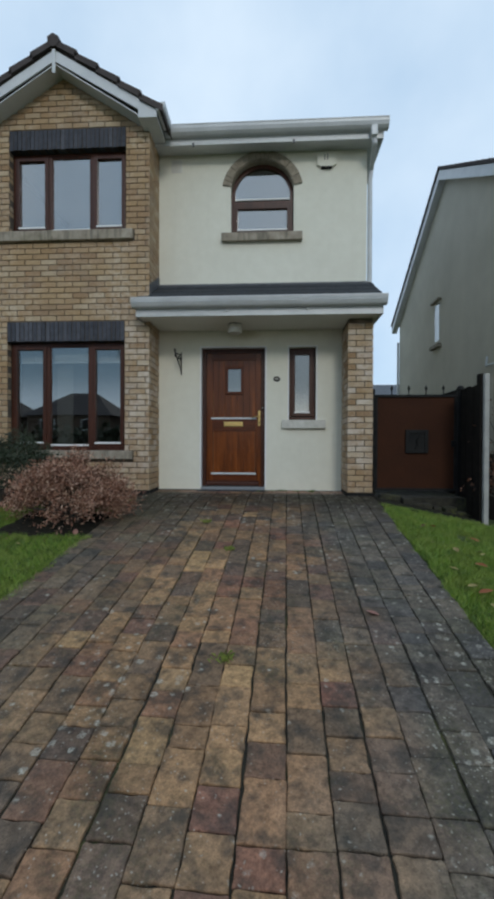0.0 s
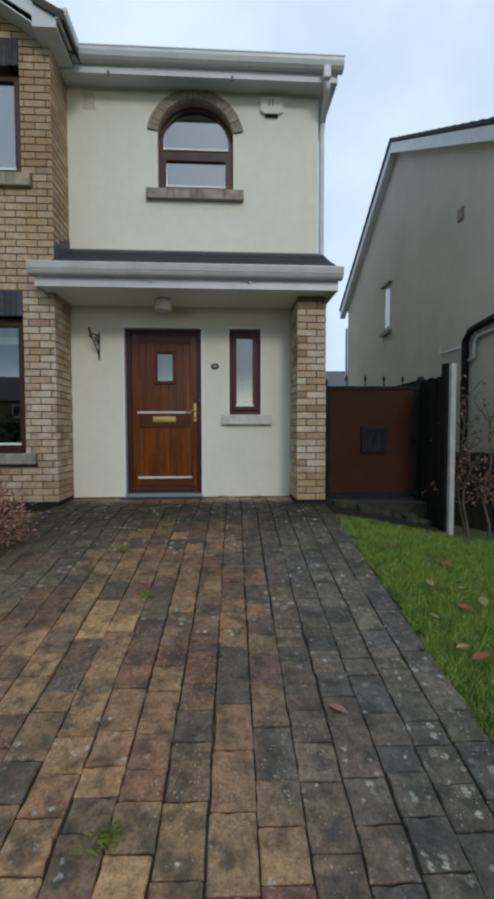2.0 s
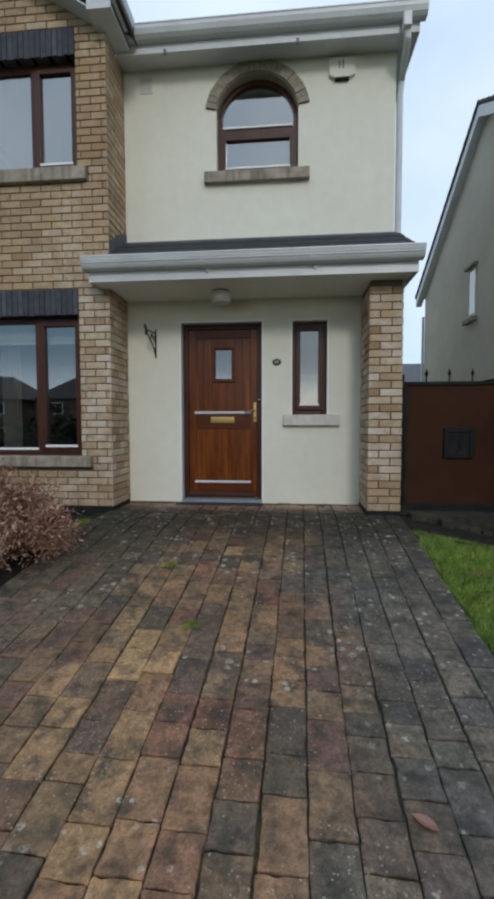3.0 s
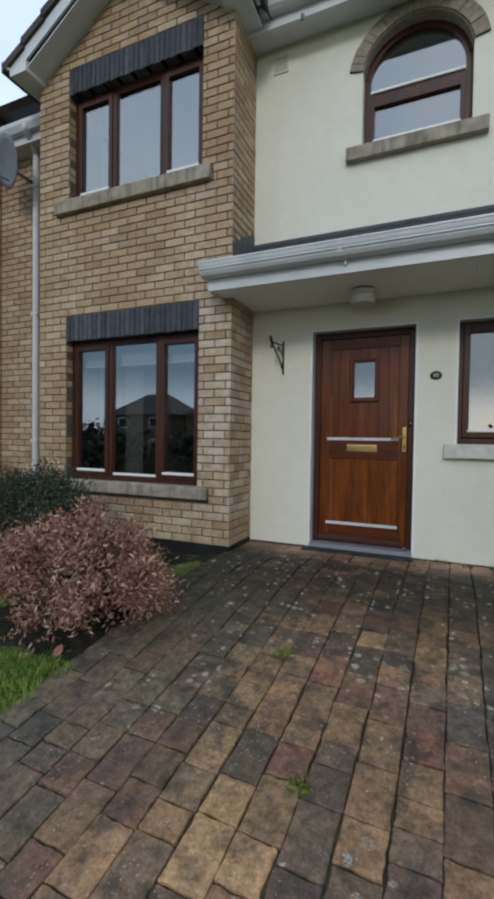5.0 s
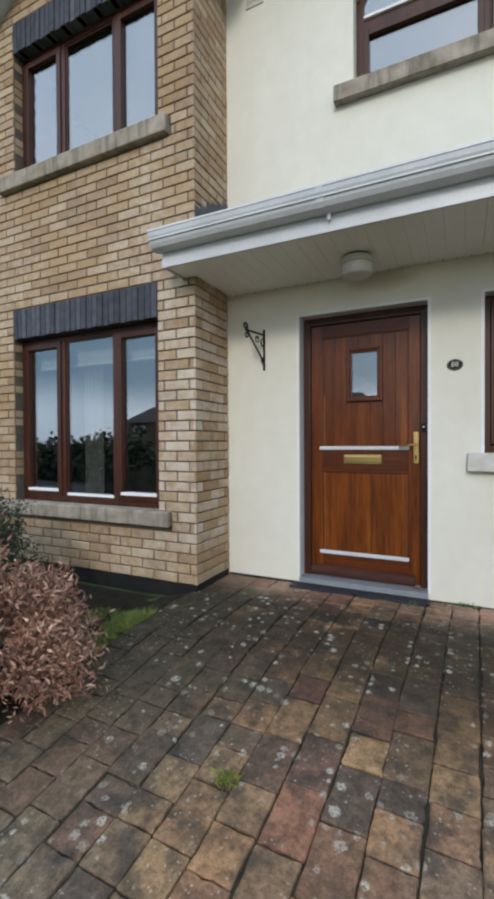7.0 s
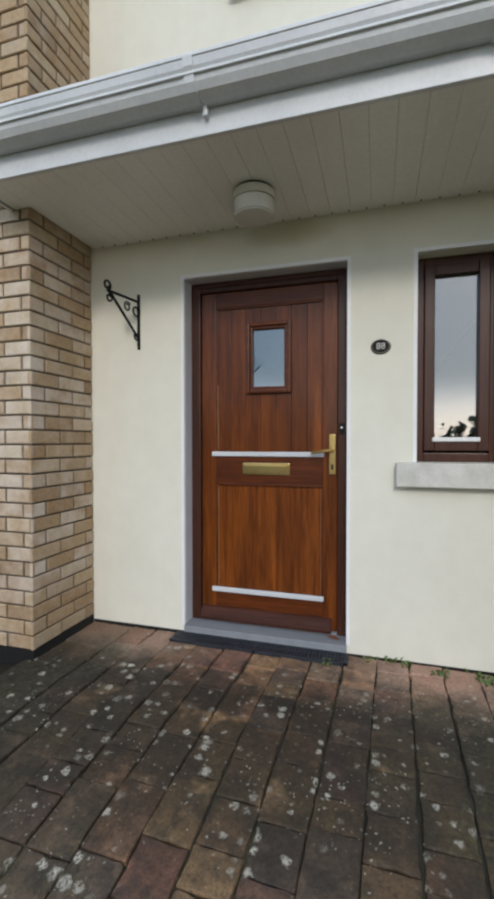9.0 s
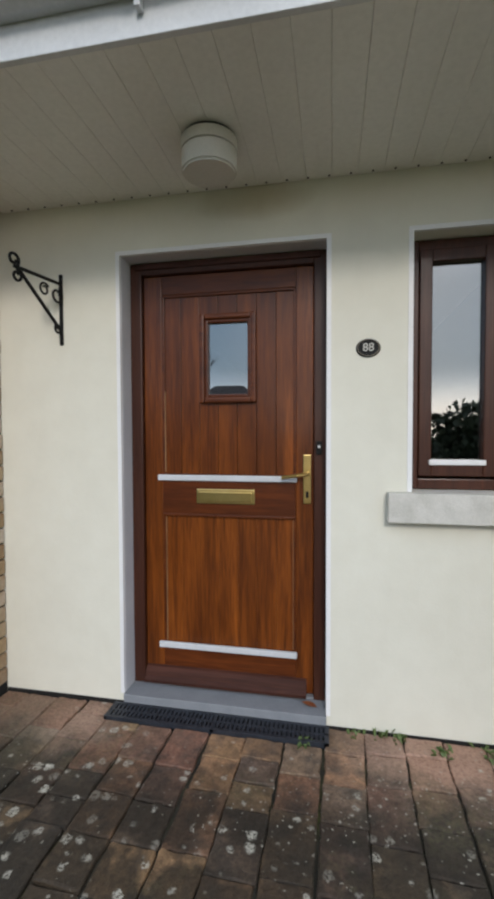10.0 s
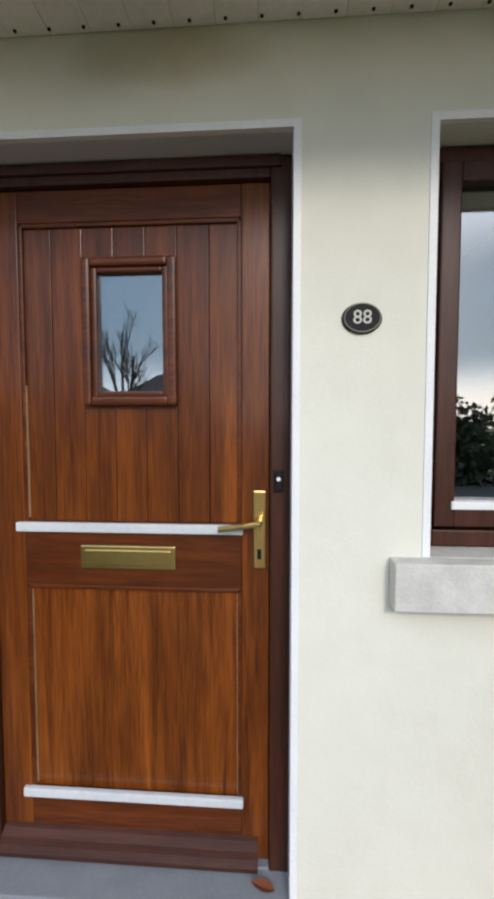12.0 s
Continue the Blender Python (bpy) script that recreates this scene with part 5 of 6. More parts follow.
ob.modifiers.new("thick", "SOLIDIFY").thickness = 0.006
part("arm", tube(bmesh.new(), [(-4.80, WALL, 4.90), (-4.80, 6.05, 4.90), (-4.77, 6.0, 4.95)], 0.018), DISH, dish)
part("cable", tube(bmesh.new(), [(-4.84, WALL - 0.006, 4.86), (-4.80, WALL - 0.006, 4.5), (-4.83, WALL - 0.006, 4.0), (-4.79, WALL - 0.006, 3.3)], 0.005, 6), CONCRETE, dish, "thin pale aerial cable on the wall")
part("feed_arm", tube(bmesh.new(), [(-4.78, 5.97, 4.73), (-4.87, 5.62, 4.76)], 0.01), DISH, dish)
part("feed_horn", rod(bmesh.new(), (-4.87, 5.66, 4.76), (-4.88, 5.60, 4.77), 0.03), DISH, dish)

# ---- across the street, seen in the panes ----
tagged(new("road", raw_mesh("road", [(-300, -16, -0.70), (300, -16, -0.70), (300, -8, -0.70), (-300, -8, -0.70)], [(0, 1, 2, 3)], ASPHALT)), "asphalt road in front of the houses", "road", kind="structure")


def street_house(x, y, w):
    h = base("street_house", x, y, -0.7, "two-storey house with hipped roof across the street", "house", group="houses across the street")
    part("wall", boxes((x - w / 2, x + w / 2, y - 8, y, -0.9, 4.4)), BACKLITWALL, h)
    bm = bmesh.new()
    e = [bm.verts.new(v) for v in ((x - w / 2 - 0.4, y + 0.4, 4.4), (x + w / 2 + 0.4, y + 0.4, 4.4), (x + w / 2 + 0.4, y - 8.4, 4.4), (x - w / 2 - 0.4, y - 8.4, 4.4))]
    r = [bm.verts.new((x - w / 2 + 3, y - 4, 7.2)), bm.verts.new((x + w / 2 - 3, y - 4, 7.2))]
    for f in ((e[0], e[1], r[1], r[0]), (e[1], e[2], r[1]), (e[2], e[3], r[0], r[1]), (e[3], e[0], r[0]), (e[3], e[2], e[1], e[0])):
        bm.faces.new(f)
    part("roof", bm, TILE, h)
    for dx in (-w / 4, w / 4):
        for z in (0.2, 2.8):
            win = part("window", boxes(*bar_frame(x + dx - 0.8, x + dx + 0.8, y + 0.001, y + 0.05, z, z + 1.2, 0.08)), UPVC, h)
            part("pane", boxes((x + dx - 0.72, x + dx + 0.72, y + 0.002, y + 0.02, z + 0.08, z + 1.12)), PLINTH, win)


for x in (-33, -22, -11):
    street_house(x, -34, 9)


def leaves(centre, radii, count, size, seed, flat=0.35, hollow=0.55, sprig=1, clumps=0):
    """Leaf quads in an uneven dome, as vertices and faces; sprig: leaves along one twig; clumps: how many tufts they gather in."""
    r = np.random.default_rng(seed)
    vs, fs = [], []

    def bearing():
        d = r.normal(size=3)
        d /= np.linalg.norm(d)
        if d[2] < -0.35:
            d[2] = -d[2]
        return d

    tufts = [(bearing(), r.uniform(0.74, 1.14)) for _ in range(clumps)]
    for _ in range(count):
        if tufts:
            d, far_out = tufts[r.integers(len(tufts))]
            d = d + r.normal(size=3) * 0.085
            d /= np.linalg.norm(d)
            if d[2] < -0.08 and r.random() < 0.7:
                continue
        else:
            d, far_out = bearing(), 1.0
        wob = 0.84 + 0.36 * noise.noise(Vector(d * 2.3) + Vector((seed, 0, 0))) + 0.25 * noise.noise(Vector(d * 6.0) + Vector((0, seed, 0)))
        rad = (hollow + (1 - hollow) * r.random() ** 0.5) * wob * far_out
        p = np.array(centre) + np.array(radii) * d * rad
        way = d * np.array((1, 1, 0.8)) + np.array((0, 0, 0.55)) + r.normal(size=3) * 0.45
        way /= np.linalg.norm(way)
        for k in range(sprig):
            q = p + way * size * 0.55 * k + r.normal(size=3) * size * 0.25
            u = way * (0.5 if sprig > 1 else 0.2) + r.normal(size=3) * 0.7
            u /= np.linalg.norm(u)
            v = np.cross(u, r.normal(size=3))
            v /= np.linalg.norm(v)
            s = size * r.uniform(0.7, 1.25)
            n = len(vs)
            mid = q + u * s * 0.5 + np.cross(u, v) * s * 0.06
            vs += [tuple(q), tuple(mid + v * s * flat * 0.5), tuple(q + u * s), tuple(mid - v * s * flat * 0.5)]
            fs.append((n, n + 1, n + 2, n + 3))
    return vs, fs


def twigs(bm, foot, radii, count, seed, thick=0.008):
    r = random.Random(seed)
    for _ in range(count):
        a = r.uniform(0, math.tau)
        e = r.uniform(0.3, 1.4)
        top = Vector(foot) + Vector((radii[0] * math.cos(a) * math.cos(e), radii[1] * math.sin(a) * math.cos(e), radii[2] * 1.7 * math.sin(e))) * 0.8
        mid = (Vector(foot) + top) / 2 + Vector((r.uniform(-0.05, 0.05), r.uniform(-0.05, 0.05), 0.05))
        f = Vector(foot) + Vector((0.05 * math.cos(a), 0.05 * math.sin(a), 0))
        rod(bm, f, mid, thick, thick * 0.7, 6)
        rod(bm, mid, top, thick * 0.7, thick * 0.3, 6)
    return bm


def bush(name, foot, centre, radii, count, size, seed, material, label, sprig=1, flat=0.35, hollow=0.55, clumps=0):
    b = base(name, *foot, label, "shrub")
    part("stems", twigs(bmesh.new(), foot, radii, 40, seed), BARK, b)
    ob = hang(new("crown", raw_mesh("crown", *leaves(centre, radii, count, size, seed, flat, hollow, sprig, clumps), material)), b)
    return b


bush("russet_shrub", (-2.12, 4.42, 0.46), (-2.15, 4.42, 0.665), (0.62, 0.57, 0.43), 3900, 0.041, 3, PINKLEAF, "rounded shrub with russet-pink autumn leaves beside the drive", 7, 0.29, 0.5, 85)
bush("green_shrub", (-3.35, 4.95, 0.5), (-3.2, 4.95, 0.92), (0.85, 0.48, 0.55), 9000, 0.026, 8, GREENLEAF, "dark green evergreen shrub below the bay window", 2, 0.5, 0.4)
bush("green_shrub", (-3.6, 4.2, 0.42), (-3.6, 4.2, 0.6), (0.6, 0.5, 0.3), 4500, 0.028, 9, GREENLEAF, "low dark green evergreen shrub on the lawn", 2, 0.5, 0.4)

# thin hedge plants before the neighbour's wall
for i, (x, y_, h) in enumerate(((2.72, 5.42, 1.15), (2.92, 5.38, 1.3), (3.15, 5.4, 1.25), (2.85, 5.7, 1.5), (3.38, 5.5, 1.2))):
    g = ground_z(x, y_)
    b = base("hedge_plant", x, y_, g, "thin leggy hedge plant with a few russet leaves", "shrub", group="hedge plants")
    r = random.Random(40 + i)
    bm = bmesh.new()
    p = Vector((x, y_, g - 0.03))
    tips = []
    for k in range(6):
        q = p + Vector((r.uniform(-0.06, 0.06), r.uniform(-0.05, 0.05), h / 6))
        rod(bm, p, q, 0.016 - 0.0018 * k, 0.0145 - 0.0018 * k, 7)
        for _ in range(0 if k < 1 else 3):
            t = q + Vector((r.uniform(-0.28, 0.28), r.uniform(-0.2, 0.2), r.uniform(0.1, 0.35)))
            rod(bm, q, t, 0.006, 0.002, 5)
            tips += [t, (q + t) / 2]
        p = q
    part("stem", bm, BARK, b)
    rr = np.random.default_rng(60 + i)
    vs, fs = [], []
    for t in tips:
        if t.z < g + 0.25:
            continue
        for _ in range(12 if t.z < g + 0.85 else 3):
            a, _f = leaves(tuple(np.array(t) + rr.normal(size=3) * 0.05), (0.02, 0.02, 0.02), 1, 0.045, int(rr.integers(1000)), 0.6)
            fs.append(tuple(len(vs) + n for n in range(4)))
            vs += a
    hang(new("leaves", raw_mesh("leaves", vs, fs, REDLEAF)), b)

# hedge and bare trees on the far side of the street
for i, (x, rx, rz) in enumerate(((-34, 8, 3.2), (-22, 8, 3.4), (-11, 7, 3.3), (-1.5, 6, 3.0), (6.5, 5, 4.1), (15, 6, 3.9))):
    vs, fs = leaves((x, -13.0, -0.6), (rx, 1.2, rz), 6500, 0.36, 21 + i, 0.75, 0.35)
    tagged(new("street_hedge", raw_mesh("street_hedge", vs, fs, GREENLEAF)), "dark evergreen hedge across the street", "hedge", "hedges across the street", "stuff")


def bare_tree(x, y, h, seed):
    t = base("bare_tree", x, y, -0.7, "leafless tree with upswept branches across the street", "tree", group="bare trees")
    r = random.Random(seed)
    bm = bmesh.new()

    def limb(p, way, length, rad, depth):
        q = p + way * length
        rod(bm, p, q, rad, rad * 0.65, 6)
        if depth:
            for _ in range(4 if depth > 1 else 5):
                w = (way + Vector((r.uniform(-0.5, 0.5), r.uniform(-0.5, 0.5), r.uniform(0.0, 0.45)))).normalized()
                s = r.uniform(0.45, 1.0)
                limb(p + way * length * s, w, length * r.uniform(0.5, 0.75), rad * 0.5, depth - 1)

    limb(Vector((x, y, -0.75)), Vector((0, 0, 1)), h * 0.42, 0.16, 4)
    part("trunk", bm, BARK, t)


bare_tree(-7.2, -12.0, 9.0, 3)
bare_tree(-8.3, -27.0, 6.5, 4)

# ---- lawns ----


def turf(name, x0, x1, y0, y1, count, seed, label, keep=None):
    r = np.random.default_rng(seed)
    vs, fs = [], []
    for _ in range(count):
        x, y_ = r.uniform(x0, x1), r.uniform(y0, y1)
        if keep and not keep(x, y_):
            continue
        z = ground_z(x, y_) - 0.004
        a, h, w = r.uniform(0, math.tau), r.uniform(0.018, 0.055), r.uniform(0.0018, 0.0036)
        lean = r.normal(size=2) * h * 0.55
        n = len(vs)
        vs += [(x - w * math.cos(a), y_ - w * math.sin(a), z), (x + w * math.cos(a), y_ + w * math.sin(a), z), (x + lean[0], y_ + lean[1], z + h)]
        fs.append((n, n + 1, n + 2))
    return tagged(new(name, raw_mesh(name, vs, fs, TUFT if name == "moss" else GRASS)), label, name, kind="stuff")


def ragged(edge, way):
    return lambda x, y: way * (x - edge(y)) > 0.05 * noise.noise(Vector((x * 3, y * 7, 0))) + 0.02 * noise.noise(Vector((x, y * 25, 3)))


turf("grass", 1.04, 2.7, 1.2, 5.25, 120000, 1, "short green lawn grass beside the drive", lambda x, y: ragged(lambda v: drive_right(v) + 0.0, 1)(x, y) and noise.noise(Vector((x * 2.2, y * 2.2, 9))) + 0.6 * noise.noise(Vector((x * 8, y * 8, 4))) > -0.55)
turf("grass", 2.7, 4.2, 3.0, 5.3, 22000, 2, "short green lawn grass along the hedge")
turf("grass", -3.6, -1.66, 1.6, 5.05, 90000, 3, "short green lawn grass beside the drive", lambda x, y: ragged(lambda v: drive_left(v) + 0.05, -1)(x, y) and (y < 4.0 + 0.1 * noise.noise(Vector((x * 5, 0, 1))) or x < -2.75))


def bed(name, x0, x1, y0, y1, label):
    vs, fs, nx, ny = [], [], 24, 14
    for j in range(ny + 1):
        for i in range(nx + 1):
            y = y0 + (y1 - y0) * j / ny
            left, right = (max(x0, drive_right(y) - 0.01) if x0 > 0 else x0), (min(x1, drive_left(y) + 0.03) if x1 < 0 else x1)
            x = left + (right - left) * i / nx
            if j == 0:
                y += 0.06 * noise.noise(Vector((x * 4, 0, 7)))
            rim = min(i, nx - i, j, ny - j) > 0
            vs.append((x, y, ground_z(x, y) + rim * (0.012 + 0.02 * noise.noise(Vector((x * 9, y * 9, 1)))) - (not rim) * 0.02))
    for j in range(ny):
        for i in range(nx):
            k = j * (nx + 1) + i
            fs.append((k, k + 1, k + nx + 2, k + nx + 1))
    ob = tagged(new(name, raw_mesh(name, vs, fs, SOIL)), label, "soil", kind="structure")
    return smooth(ob, 60)


bed("soil_bed", -4.1, -1.5, 4.95, 5.86, "bare dark soil bed below the bay window")
bed("soil_bed", -2.8, -1.5, 3.96, 4.97, "bare dark soil with leaf litter round the russet shrub")
bed("soil_bed", 1.0, 2.46, 5.12, 6.05, "bare dark soil with stones before the side gate")
turf("moss", -2.3, -1.8, 4.8, 5.45, 9000, 5, "patch of bright moss and grass on the bare soil", lambda x, y: noise.noise(Vector((x * 5, y * 5, 2))) > -0.22)


def leaf_on(x, y, z, size, turn, material, label, tilt=8):
    bm = bmesh.new()
    out = [(0, -0.5), (0.22, -0.28), (0.30, 0.0), (0.2, 0.28), (0, 0.55), (-0.2, 0.28), (-0.30, 0.0), (-0.22, -0.28)]
    c = bm.verts.new((0, 0, -0.05 * size))
    ring_ = [bm.verts.new((u * size, v * size, 0.06 * size * math.cos(3 * v))) for u, v in out]
    for i in range(8):
        bm.faces.new((c, ring_[i], ring_[(i + 1) % 8]))
    bmesh.ops.solidify(bm, geom=bm.faces[:], thickness=0.0012)
    ob = tagged(new("fallen_leaf", mesh_of("fallen_leaf", bm, material)), label, "leaf", "fallen leaves")
    ob.matrix_basis = pose(x, y, z, tilt, 5, turn)
    return ob


r = random.Random(9)
for x, y_ in ((1.55, 4.46), (1.52, 3.8), (1.59, 3.49), (1.78, 3.6), (1.61, 3.03), (1.39, 2.98), (1.5, 2.72), (1.7, 3.2), (1.23, 2.4), (1.34, 2.3), (1.5, 2.5), (1.85, 4.2), (1.68, 2.95), (1.42, 2.6), (1.3, 2.2), (1.55, 2.9)):
    leaf_on(x, y_, ground_z(x, y_) + 0.055, r.uniform(0.08, 0.115), r.uniform(0, 360), FALLEN if r.random() < 0.65 else FALLENPALE, "fallen autumn leaf lying on the grass", r.uniform(-20, 20))
for _ in range(16):
    x, y_ = r.uniform(1.28, 2.2), r.uniform(1.8, 4.6)
    leaf_on(x, y_, ground_z(x, y_) + 0.05, r.uniform(0.04, 0.09), r.uniform(0, 360), r.choice((FALLEN, FALLENPALE, LITTER)), "small fallen autumn leaf lying on the grass", r.uniform(-25, 25))
leaf_on(0.58, 2.70, drive_z(2.70) + 0.008, 0.085, 60, PINKFALL, "fallen pinkish leaf lying on the paving")
leaf_on(-0.245, 6.425, 0.679, 0.07, 80, FALLEN, "fallen orange leaf lying on the threshold")
leaf_on(-1.93, 4.035, ground_z(-1.93, 4.035) + 0.035, 0.085, 20, PINKFALL, "fallen pink leaf lying beside the shrub", 30)
leaf_on(-2.3, 3.7, ground_z(-2.3, 3.7) + 0.04, 0.05, 70, FALLENPALE, "fallen autumn leaf lying on the grass")


for i in range(22):
    x, y_ = r.uniform(-2.6, -1.85), r.uniform(3.8, 4.3)
    leaf_on(x, y_, ground_z(x, y_) + 0.03, r.uniform(0.03, 0.05), r.uniform(0, 360), LITTER, "withered brown leaf lying on the soil", r.uniform(-15, 15))


def tuft(x, y_, count, size, seed, material, name, label, spread=0.05, broad=0.0):
    r = np.random.default_rng(seed)
    z = drive_z(y_) - 0.006
    vs, fs = [], []
    for _ in range(count):
        a, h = r.uniform(0, math.tau), size * r.uniform(0.5, 1.1)
        p = np.array((x + r.normal() * spread * 0.4, y_ + r.normal() * spread * 0.4, z))
        d = np.array((math.cos(a), math.sin(a), 0)) * h * r.uniform(0.5, 1.1)
        w = np.array((-math.sin(a), math.cos(a), 0)) * (0.0022 + broad)
        n = len(vs)
        up = np.array((0, 0, h))
        vs += [tuple(p - w * 0.5), tuple(p + w * 0.5), tuple(p + d * 0.5 + up * 0.7 + w), tuple(p + d + up * 0.75), tuple(p + d * 0.5 + up * 0.7 - w)]
        fs.append((n, n + 1, n + 2, n + 3, n + 4))
    tagged(new(name, raw_mesh(name, vs, fs, material)), label, "weed", kind="stuff")


for i, (x, y_) in enumerate(((-0.42, 3.72), (-0.73, 4.46), (-0.286, 2.2))):
    tuft(x, y_, 55, 0.045, 70 + i, TUFT, "grass_tuft", "small tuft of grass growing between the paving blocks")
for i, (x, y_, s) in enumerate(((-0.26, 6.235, 0.04), (-0.05, 6.345, 0.03), (0.06, 6.35, 0.05), (0.12, 6.34, 0.035), (0.29, 6.28, 0.045), (0.5, 6.25, 0.06), (0.46, 6.33, 0.04))):
    tuft(x, y_, 16, s * 0.8, 90 + i, WEED, "weed", "small weed growing at the foot of the wall", 0.05, 0.005)

# ---- bricks ----
BRICK_L, BRICK_H, JOINT_H, JOINT_V = 0.214, 0.067, 0.225, 0.0772


def brick_verts(length, height, u, n):
    """A brick face with chamfered edges: u along the wall, n out of it; its front lies in the wall's plane."""
    u, n, z = Vector(u), Vector(n), Vector((0, 0, 1))
    c = 0.004
    vs = []
    for out, g in ((-0.016, 0.0), (-c, 0.0), (0.0, c)):
        for a, b in ((-1, -1), (1, -1), (1, 1), (-1, 1)):
            vs.append(u * a * (length / 2 - g) + z * b * (height / 2 - g) + n * out)
    return vs


BRICK_F = [(8, 9, 10, 11)] + [(k + i, k + (i + 1) % 4, k + 4 + (i + 1) % 4, k + 4 + i) for k in (0, 4) for i in range(4)]


def lay(wall, origin, u, n, width, z0, z1, parts_to, keep, seed, shift=0.0):
    """Stretcher bond over a wall's face. Bricks below parts_to are objects of their own, those above one mesh."""
    r = random.Random(seed)
    u, n, origin = Vector(u), Vector(n), Vector(origin)
    shared, vs, fs, count = {}, [], [], 0
    row = 0
    z = z0
    while z + BRICK_H <= z1 + 0.01:
        s = -(JOINT_H / 2 if row % 2 else 0.0) + shift
        while s < width - 0.01:
            a, b = max(s, 0.0), min(s + BRICK_L, width)
            if b - a > 0.03:
                for c, d_ in keep(a, b, z, z + BRICK_H):
                    if d_ - c < 0.025:
                        continue
                    at_ = origin + u * ((c + d_) / 2) + Vector((0, 0, z + BRICK_H / 2)) + n * r.uniform(-0.0025, 0.0015)
                    length = round(d_ - c, 3)
                    turn = r.uniform(-0.35, 0.35)
                    if z < parts_to and count < 300:
                        if length not in shared:
                            shared[length] = raw_mesh("brick", [tuple(v) for v in brick_verts(length, BRICK_H, u, n)], BRICK_F, BRICK)
                        ob = new("brick", shared[length])
                        ob.matrix_basis = Matrix.Translation(at_) @ Matrix.Rotation(radians(turn), 4, n)
                        ob.parent = wall
                        count += 1
                    else:
                        k = len(vs)
                        vs += [tuple(v + at_) for v in brick_verts(length, BRICK_H, u, n)]
                        fs += [tuple(i + k for i in f) for f in BRICK_F]
            s += JOINT_H
        z += JOINT_V
        row += 1
    if vs:
        ob = new("bricks_beyond", raw_mesh("bricks_beyond", vs, fs, BRICK_J))
        ob.parent = wall
        tagged(ob, kind="stuff")


def keep_bay(a, b, z0, z1):
    xa, xb = BAY_L + a, BAY_L + b
    spans = [(xa, xb)]
    for l, r_, lo, hi in ((LW[0], LW[1], 1.205, LW[3] + 0.27), (UW[0], UW[1], 4.20, UW[3] + 0.27), (-3.86, -1.954, 1.09, 1.205), (-3.885, -1.94, 4.065, 4.20)):
        if z1 > lo + 0.02 and z0 < hi - 0.02:
            spans = [q for p in spans for q in ((p[0], min(p[1], l)), (max(p[0], r_), p[1])) if q[1] - q[0] > 0.02]
    top = GAB_TOP - 0.22 - z1
    if z1 > 5.5:
        half = top / PITCH
        spans = [(max(p[0], GAB_X - half), min(p[1], GAB_X + half)) for p in spans]
    return [(p[0] - BAY_L, p[1] - BAY_L) for p in spans if p[1] > p[0]]


def keep_all(a, b, z0, z1):
    return [(a, b)]


lay(wall_bay, (BAY_L, BAY, 0), (1, 0, 0), (0, -1, 0), BAY_R - BAY_L, 0.668, 6.3, 3.6, keep_bay, 1, -0.02)
lay(wall_bay, (LW[0] + 0.001, BAY + 0.016, 0), (0, 1, 0), (1, 0, 0), 0.082, 1.21, LW[3], 3.6, keep_all, 8, 0.0)
lay(wall_bay, (UW[0] + 0.001, BAY + 0.016, 0), (0, 1, 0), (1, 0, 0), 0.082, 4.21, UW[3], 0.0, keep_all, 9, 0.0)
lay(wall_return, (BAY_R, BAY, 0), (0, 1, 0), (1, 0, 0), WALL - BAY - 0.003, 0.668, 5.6, 5.6, keep_all, 2, 0.0)
lay(brick_pier, (0.928, PIER_Y, 0), (1, 0, 0), (0, -1, 0), 0.33, 0.665, 2.95, 3.0, keep_all, 3, 0.0)
lay(brick_pier, (0.928, PIER_Y, 0), (0, 1, 0), (-1, 0, 0), WALL - PIER_Y - 0.004, 0.665, 2.95, 3.0, keep_all, 4, -0.1)
lay(brick_pier, (1.258, PIER_Y, 0), (0, 1, 0), (1, 0, 0), WALL - PIER_Y - 0.004, 0.665, 2.95, 0.0, keep_all, 5, -0.1)
lay(wall_next, (-5.42, WALL, 0), (1, 0, 0), (0, -1, 0), BAY_L + 5.42, 0.62, 5.6, 3.0, keep_all, 6)
lay(wall_next_bay, (-5.42, 5.85, 0), (0, 1, 0), (1, 0, 0), 0.52, 0.62, 5.8, 3.0, keep_all, 7)

# ---- paving blocks ----


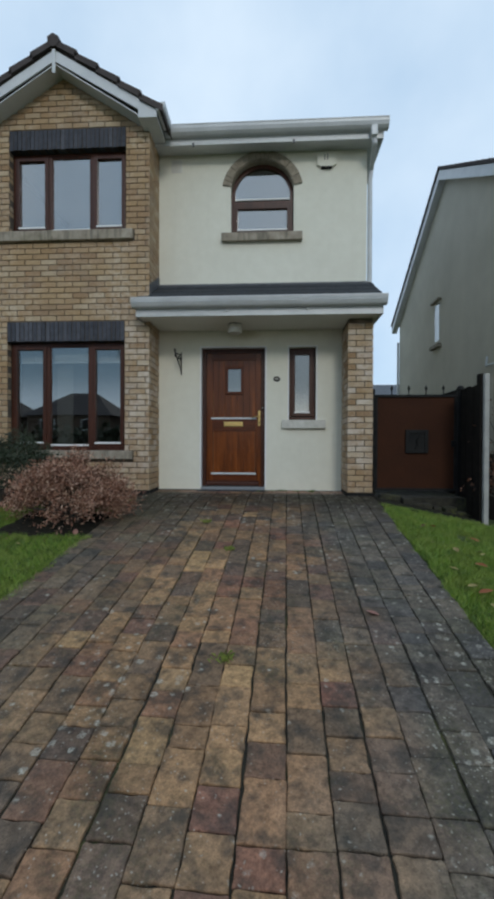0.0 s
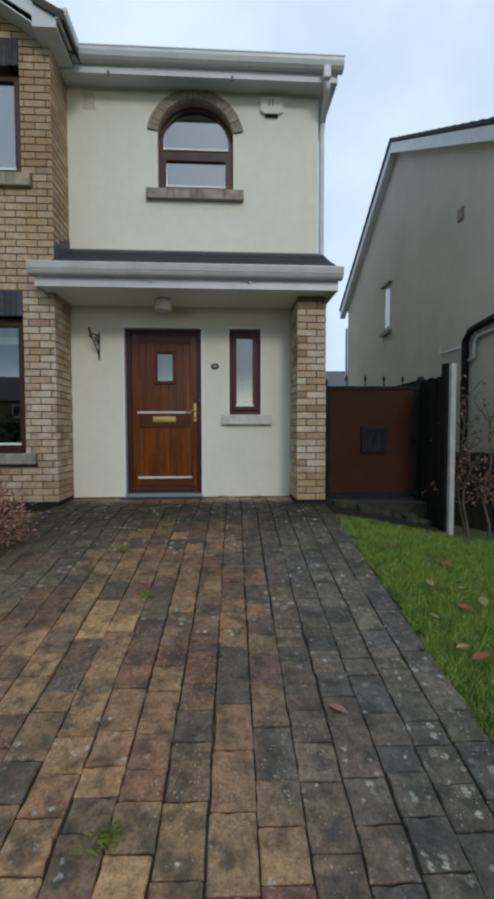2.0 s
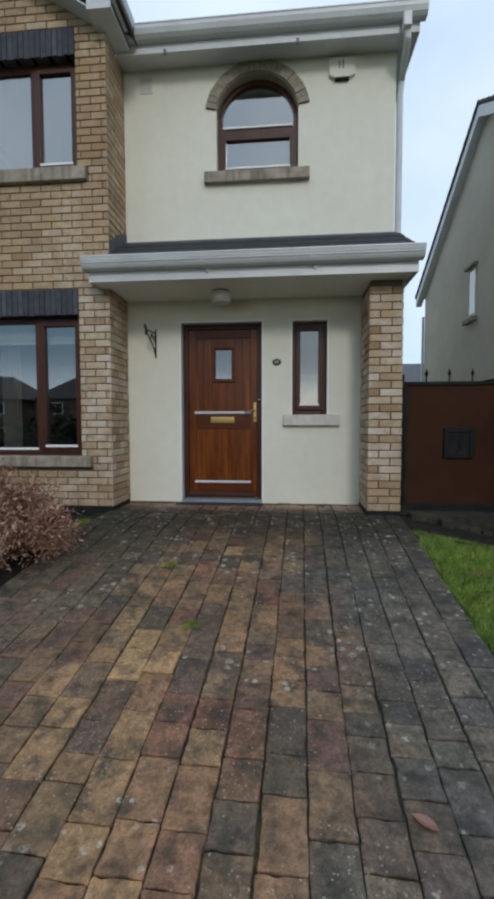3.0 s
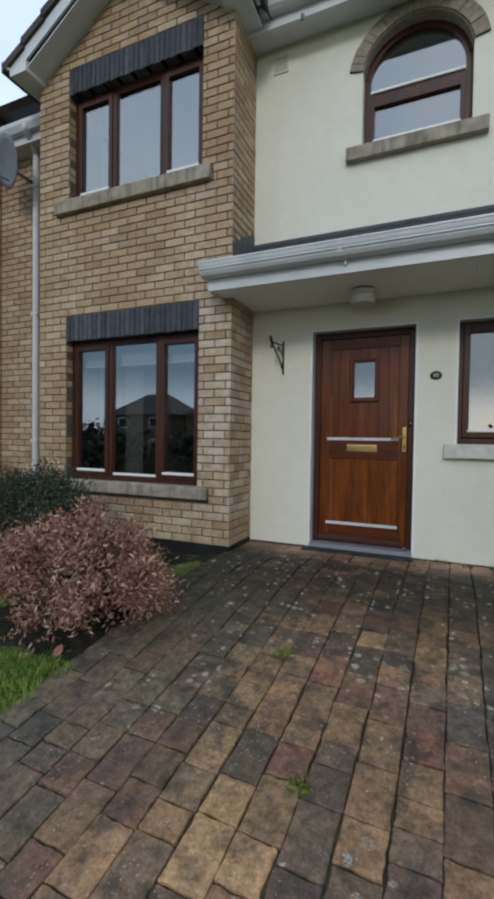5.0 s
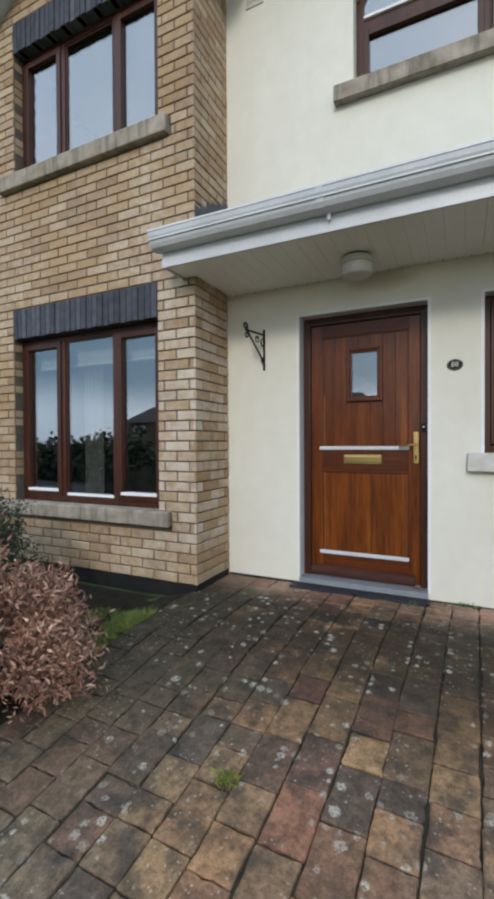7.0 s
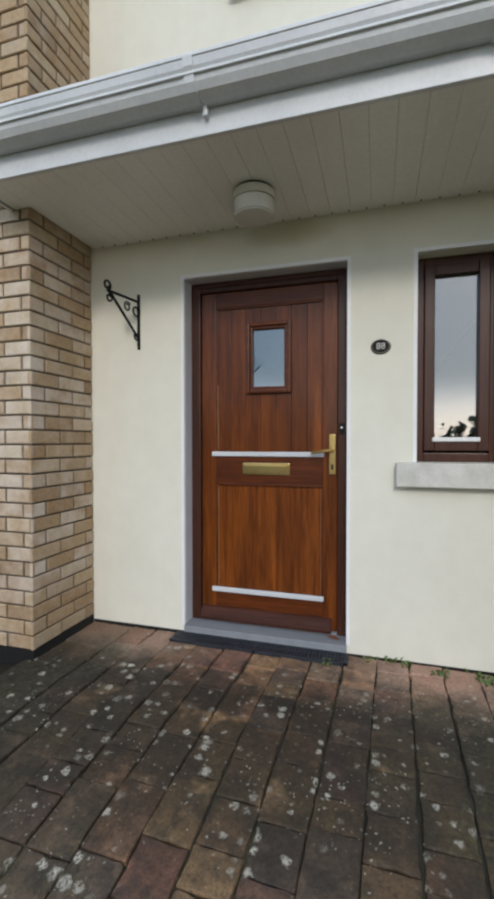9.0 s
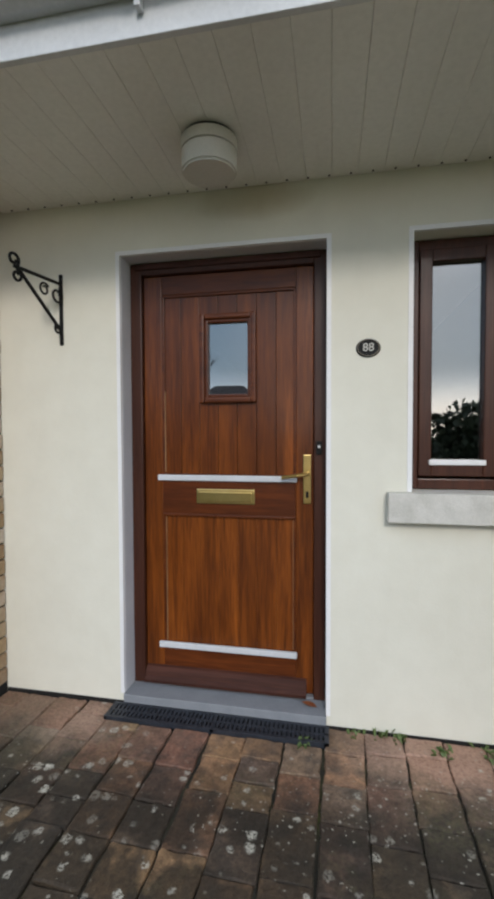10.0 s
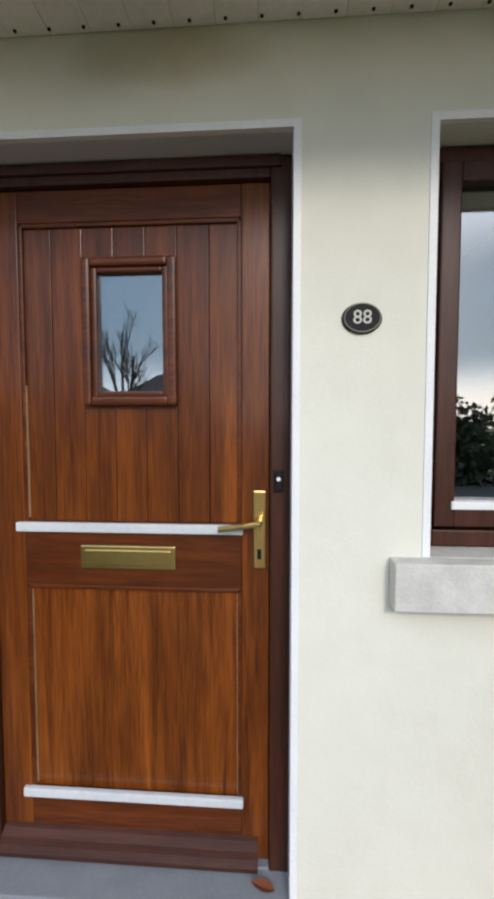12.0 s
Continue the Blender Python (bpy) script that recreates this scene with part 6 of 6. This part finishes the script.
def paver_mesh(length, seed):
    """A tumbled block: rounded corners, chipped and crooked edges and a worn shoulder; its top lies at z = 0."""
    r = random.Random(seed)
    w, l = (PITCH_X - 0.0035) / 2 + r.uniform(-0.002, 0.001), (length - 0.0006) / 2
    k = 0.008
    corners = ((-w, -l, 1, 1), (w, -l, -1, 1), (w, l, -1, -1), (-w, l, 1, -1))
    line = []
    for i, (cx, cy, ix, iy) in enumerate(corners):
        nx, ny = corners[(i + 1) % 4][:2]
        q = k * r.uniform(0.5, 1.5)
        turn_in, turn_out = (cx, cy + iy * q), (cx + ix * q, cy)
        if i % 2:
            turn_in, turn_out = turn_out, turn_in
        line += [turn_in, (cx + ix * q * 0.28, cy + iy * q * 0.28), turn_out]
        for t in (0.2, 0.4, 0.6, 0.8):
            bite = r.uniform(-0.003, 0.001) if r.random() < 0.8 else r.uniform(-0.007, -0.003)
            px, py = cx + (nx - cx) * t, cy + (ny - cy) * t
            line.append((px + (bite if abs(px) > w * 0.99 else 0.0) * (1 if px > 0 else -1), py + (bite if abs(py) > l * 0.99 else 0.0) * (1 if py > 0 else -1)))
    vs = []
    for z, inset in ((-0.03, 0.0), (-0.005, 0.0), (-0.0015, 0.002), (0.0, 0.006)):
        vs += [(x * (1 - inset / w), y * (1 - inset / l), z + (r.uniform(-0.001, 0.001) if z > -0.003 else 0)) for x, y in line]
    n = len(line)
    fs = [(a * n + i, a * n + (i + 1) % n, (a + 1) * n + (i + 1) % n, (a + 1) * n + i) for a in range(3) for i in range(n)]
    fs.append(tuple(range(3 * n, 4 * n)))
    return vs, fs


def block_span(xa, xb, ya, yb):
    """Blocks are cut at the brick bay; those under the pier are left out."""
    if xa > 0.92 and xb < 1.27 and ya > PIER_Y - 0.01:
        return xa, xa
    return (max(xa, BAY_R + 0.003), xb) if yb > BAY + 0.02 else (xa, xb)


LENGTHS = (0.24, 0.165, 0.12)
kinds = {(l, k): paver_mesh(l, int(l * 1000) + k) for l in LENGTHS for k in range(8)}
singles = {key: raw_mesh("paver", vs, fs, PAVER) for key, (vs, fs) in kinds.items()}
r = random.Random(12)
jv, jf, count = [], [], 0
for col in range(COLUMNS):
    y_ = -3.9 - r.uniform(0, 0.2)
    wander = r.uniform(0, 9)
    while y_ < WALL - 0.06:
        l = r.choice((0.24, 0.24, 0.165, 0.165, 0.165, 0.12))
        xc = COLUMN_X + PITCH_X * col + SKEW * (y_ + l / 2)
        end = DY0 - 0.004 if D0 - 0.02 < xc < D1 + 0.02 else WALL - 0.01
        if y_ > end - 0.04:
            break
        yc = y_ + l / 2
        stretch = 1.0
        if y_ + l > end - 0.06:
            stretch = (end - y_) / l
            yc = (y_ + end) / 2
        xc += 0.0025 * math.sin(yc * 2.3 + wander) + r.uniform(-0.0018, 0.0018)
        key = (l, r.randrange(8))
        spin = r.uniform(-1.1, 1.1)
        lift, tip_x, tip_y = r.uniform(-0.0035, 0.0035), r.uniform(-1.0, 1.0), r.uniform(-1.1, 1.1)
        flip = r.choice((1, -1))
        ya = y_
        y_ += l
        xa, xb = block_span(xc - PITCH_X / 2, xc + PITCH_X / 2, ya, ya + l * stretch)
        if xb - xa < 0.03:
            continue
        xc, squeeze = (xa + xb) / 2, (xb - xa) / PITCH_X
        slope = math.atan((drive_z(yc + 0.05) - drive_z(yc - 0.05)) / 0.1)
        m = Matrix.Translation((xc, yc, drive_z(yc) + lift)) @ Matrix.Rotation(slope, 4, "X") @ pose(0, 0, 0, tip_x, tip_y, spin - math.degrees(SKEW)) @ Matrix.Rotation(0.0 if flip > 0 else math.pi, 4, "Z") @ Matrix.Diagonal((squeeze, stretch, 1, 1))
        if 5 <= col < 16 and 1.5 < yc < 6.4 and count < 300:
            ob = new("paver", singles[key])
            ob.matrix_basis = m
            ob.parent = driveway
            count += 1
        else:
            k = len(jv)
            jv += [tuple(m @ Vector(v)) for v in kinds[key][0]]
            jf += [tuple(i + k for i in f) for f in kinds[key][1]]
ob = new("pavers_beyond", raw_mesh("pavers_beyond", jv, jf, PAVER_J))
ob.parent = driveway
tagged(ob, kind="stuff")
